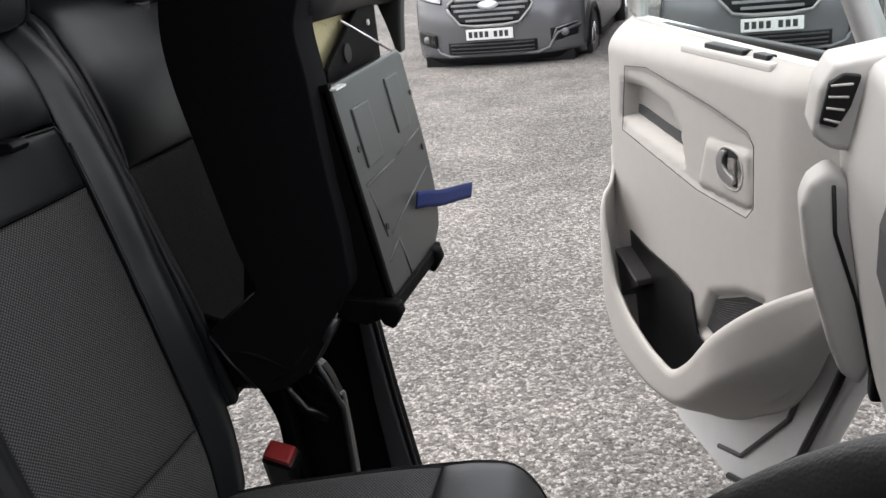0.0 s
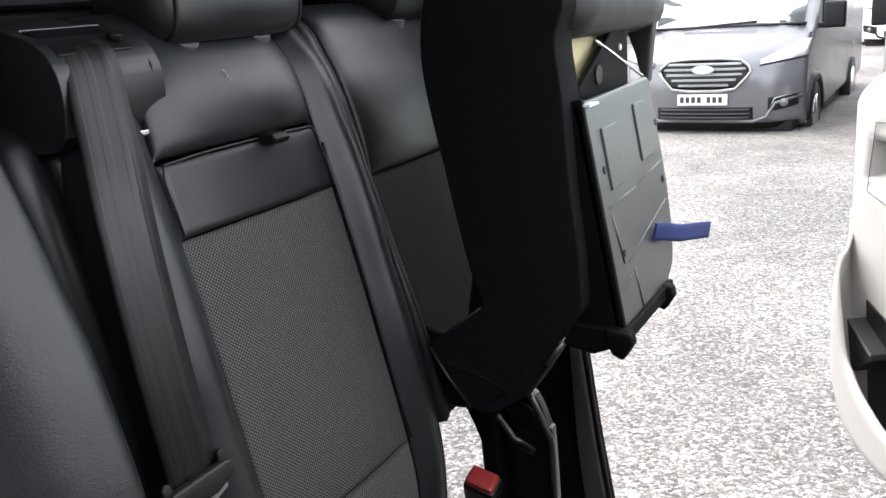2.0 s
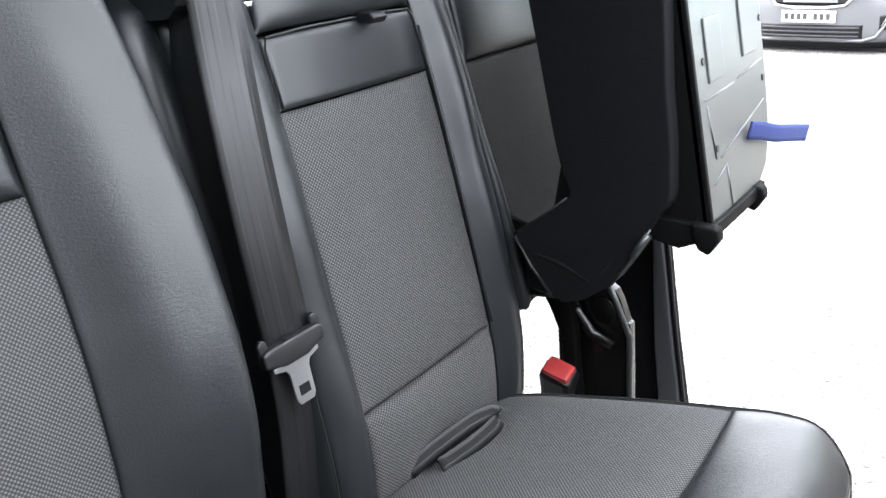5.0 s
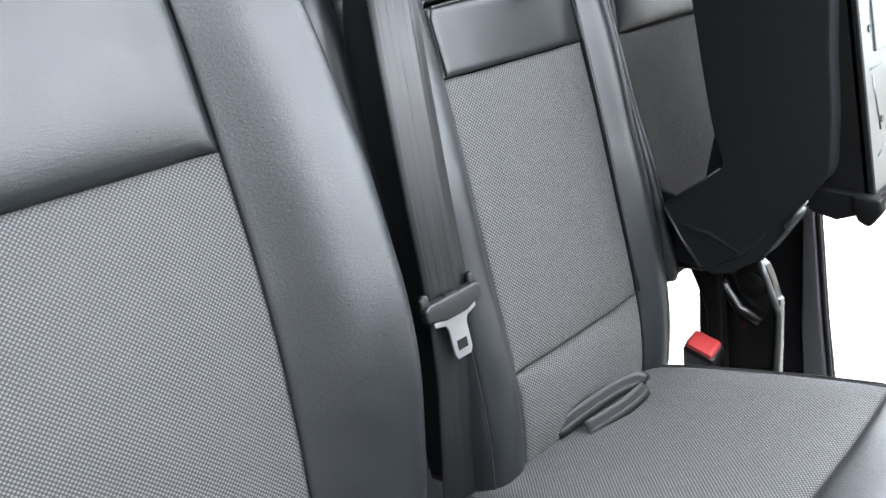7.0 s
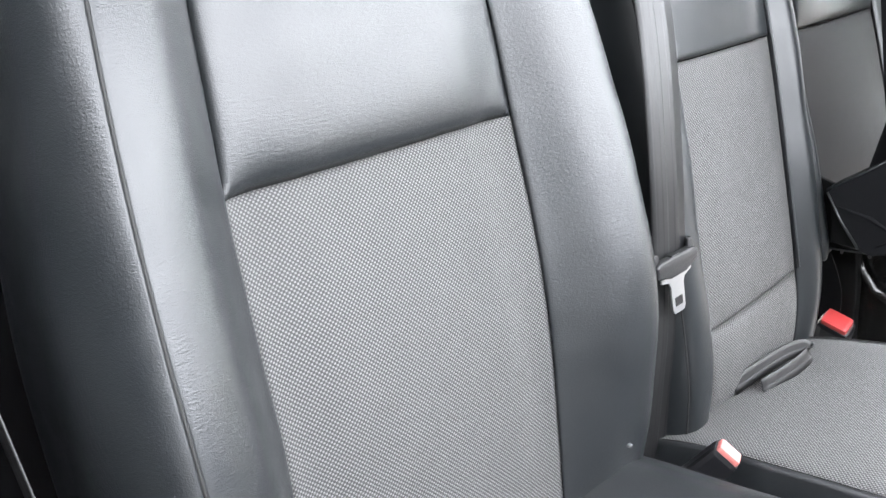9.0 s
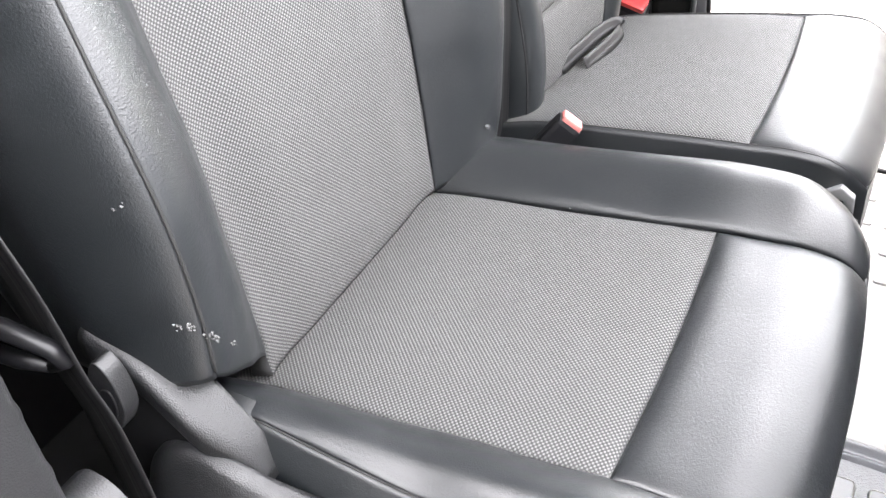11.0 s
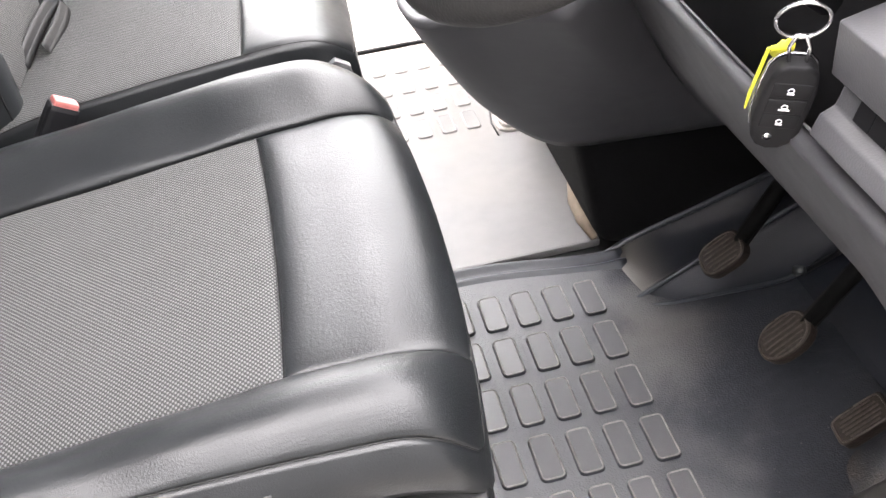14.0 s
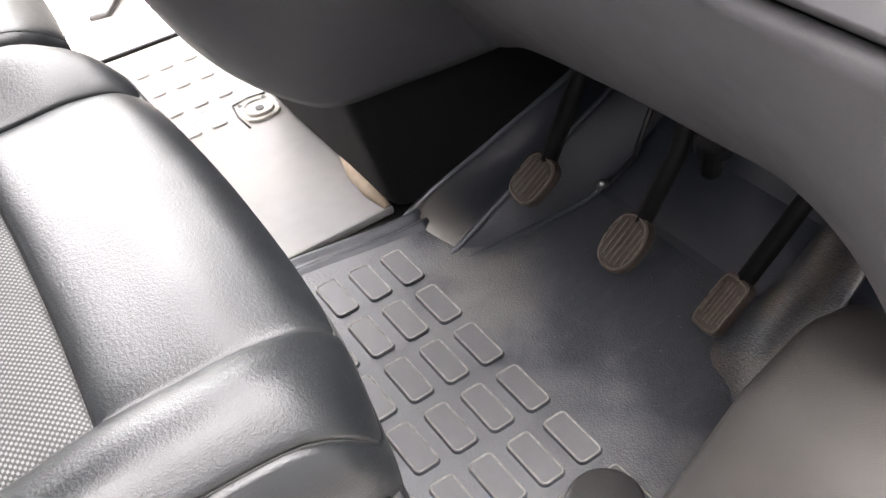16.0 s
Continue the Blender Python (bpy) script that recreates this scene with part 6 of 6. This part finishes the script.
        v("fog_lamp", disc(bmesh.new(), (fx, fy, fz), (sg * 0.3, -1, 0), 0.042, 0.015), FENCE, parent=fs)
        v("fog_trim", tubes(([front(sg * x, z, 0.022) for x, z in ((0.66, 0.50), (0.70, 0.595), (0.90, 0.63))], 0.009), seg=6), TONGUE, parent=fs)
        v("wheel_arch", tubes(([(sg * 0.945, 0.95 + 0.40 * math.cos(a), 0.33 + 0.40 * math.sin(a)) for a in (math.pi * k / 14 for k in range(15))], 0.05), seg=8), BLACK)
        v("mirror", bevelled(boxes(((sg * 1.0, 1.02, 1.22), (sg * 1.22, 1.16, 1.50))), 0.03), BLACK)
        v("mirror_arm", boxes(((sg * 0.90, 1.06, 1.22), (sg * 1.05, 1.12, 1.28), 0.01)), BLACK)
        v("side_window", boxes(((sg * 0.955, 1.35, 1.25), (sg * 0.968, 2.15, 1.75), 0.004)), BLACK)
        for y in (0.95, 3.9):
            wh = v("wheel", disc(bmesh.new(), (sg * 0.74 - 0.0, y, 0.33), (sg, 0, 0), 0.33, 0.23, 32), TYRE)
            v("rim", disc(bmesh.new(), (sg * 0.965, y, 0.33), (sg, 0, 0), 0.20, 0.012, 24), CHROME, parent=wh)
    v("wiper", tubes(([(-0.45, 0.86, 1.29), (0.35, 0.88, 1.33)], 0.012)), BLACK)
    v("underside", boxes(((-0.85, 0.25, 0.16), (0.85, 4.7, 0.34))), BLACK, smooth=False)
    return ob


GROUND_AT = lambda y: -0.60 - 0.0265 * min(max(y, -5), 12)
van(GREYPAINT, "metallic grey panel van parked nose-on in the yard", Matrix.Translation((-1.72, 9.60, -0.89)) @ pose(0, 0, 0, 0, 0, -2), GREYPAINT)
van(GREYPAINT, "dark grey panel van parked behind the open door", Matrix.Translation((1.08, 8.45, GROUND_AT(8.5))), GREYPAINT)
van(WHITE, "white van parked near the fence", Matrix.Translation((-0.2, 21.0, GROUND_AT(21))), BLACK)
tagged(part("verge", boxes(((-12, 23.4, -1.0), (12, 25.0, GROUND_AT(24) + 0.06), 0.02)), GRASS), "strip of rough green grass along the fence", "grass", kind="stuff")
fence = thing("fence", "grey corrugated steel fence at the back of the yard", "fence")
for k in range(60):
    x = -8 + 0.30 * k
    part("sheet", boxes(((x, 25.0, -0.9), (x + 0.16, 25.05, 1.9), 0.01)), FENCE, fence)
part("rail", boxes(((-9, 25.05, 0.2), (9, 25.10, 0.3)), ((-9, 25.05, 1.5), (9, 25.10, 1.6))), FENCE, fence)

# driver's seat belt by the door pillar
dbelt = thing("driver_seat_belt", "black seat belt hanging beside the driver seat with its tongue", "seat belt")
place("webbing", ribbon([(-0.150, -0.318, 0.900), (-0.060, -0.314, 0.700), (-0.022, -0.310, 0.600), (-0.008, -0.308, 0.531), (0.004, -0.306, 0.490), (0.014, -0.306, 0.425), (0.024, -0.308, 0.340), (0.030, -0.310, 0.200), (0.030, -0.310, 0.02)], 0.040, across=(0.9, -0.15, 0.25)), WEB, dbelt)
part("tongue_bar", tubes(([(-0.0768, -0.3287, 0.5691), (-0.03, -0.324, 0.5691), (-0.0043, -0.317, 0.5574), (0.0004, -0.3146, 0.5469), (-0.009, -0.317, 0.5422)], [0.007, 0.007, 0.006, 0.006, 0.005]), ([(-0.071, -0.3275, 0.5469), (-0.03, -0.3228, 0.5434), (-0.009, -0.317, 0.5422)], [0.006, 0.006, 0.005]), seg=10), BLACK, dbelt, "glossy black belt tongue", smooth=True)
# dark hinge shell on the driver seat's side
shell_o = rounded([(-0.004, 0.522), (0.004, 0.534), (0.013, 0.526), (0.018, 0.508), (0.017, 0.490), (0.005, 0.470), (-0.004, 0.478), (-0.010, 0.50)], 4)
hinge_shell = part("hinge_shell", bevelled(prism(shell_o, 0.014, 1, -0.300), 0.004, 3), TRIM, driver, "charcoal rounded hinge shell", smooth=True)
part("shell_window", bevelled(prism(rounded([(0.003, 0.509), (0.011, 0.511), (0.0135, 0.500), (0.011, 0.488), (0.004, 0.488), (0.001, 0.498)], 3), 0.003, 1, -0.3012), 0.0008), BLACK, hinge_shell, smooth=True)
tagged(part("pillar_bump", bevelled(prism(rounded([(0.0, 0.36), (0.098, 0.36), (0.097, 0.465), (0.089, 0.492), (0.078, 0.513), (0.062, 0.524), (0.046, 0.520), (0.030, 0.490)], 8), 0.032, 1, -0.390), 0.014, 6), TRIM, smooth=True), "rounded charcoal anchor cover on the door pillar", "trim", kind="structure")
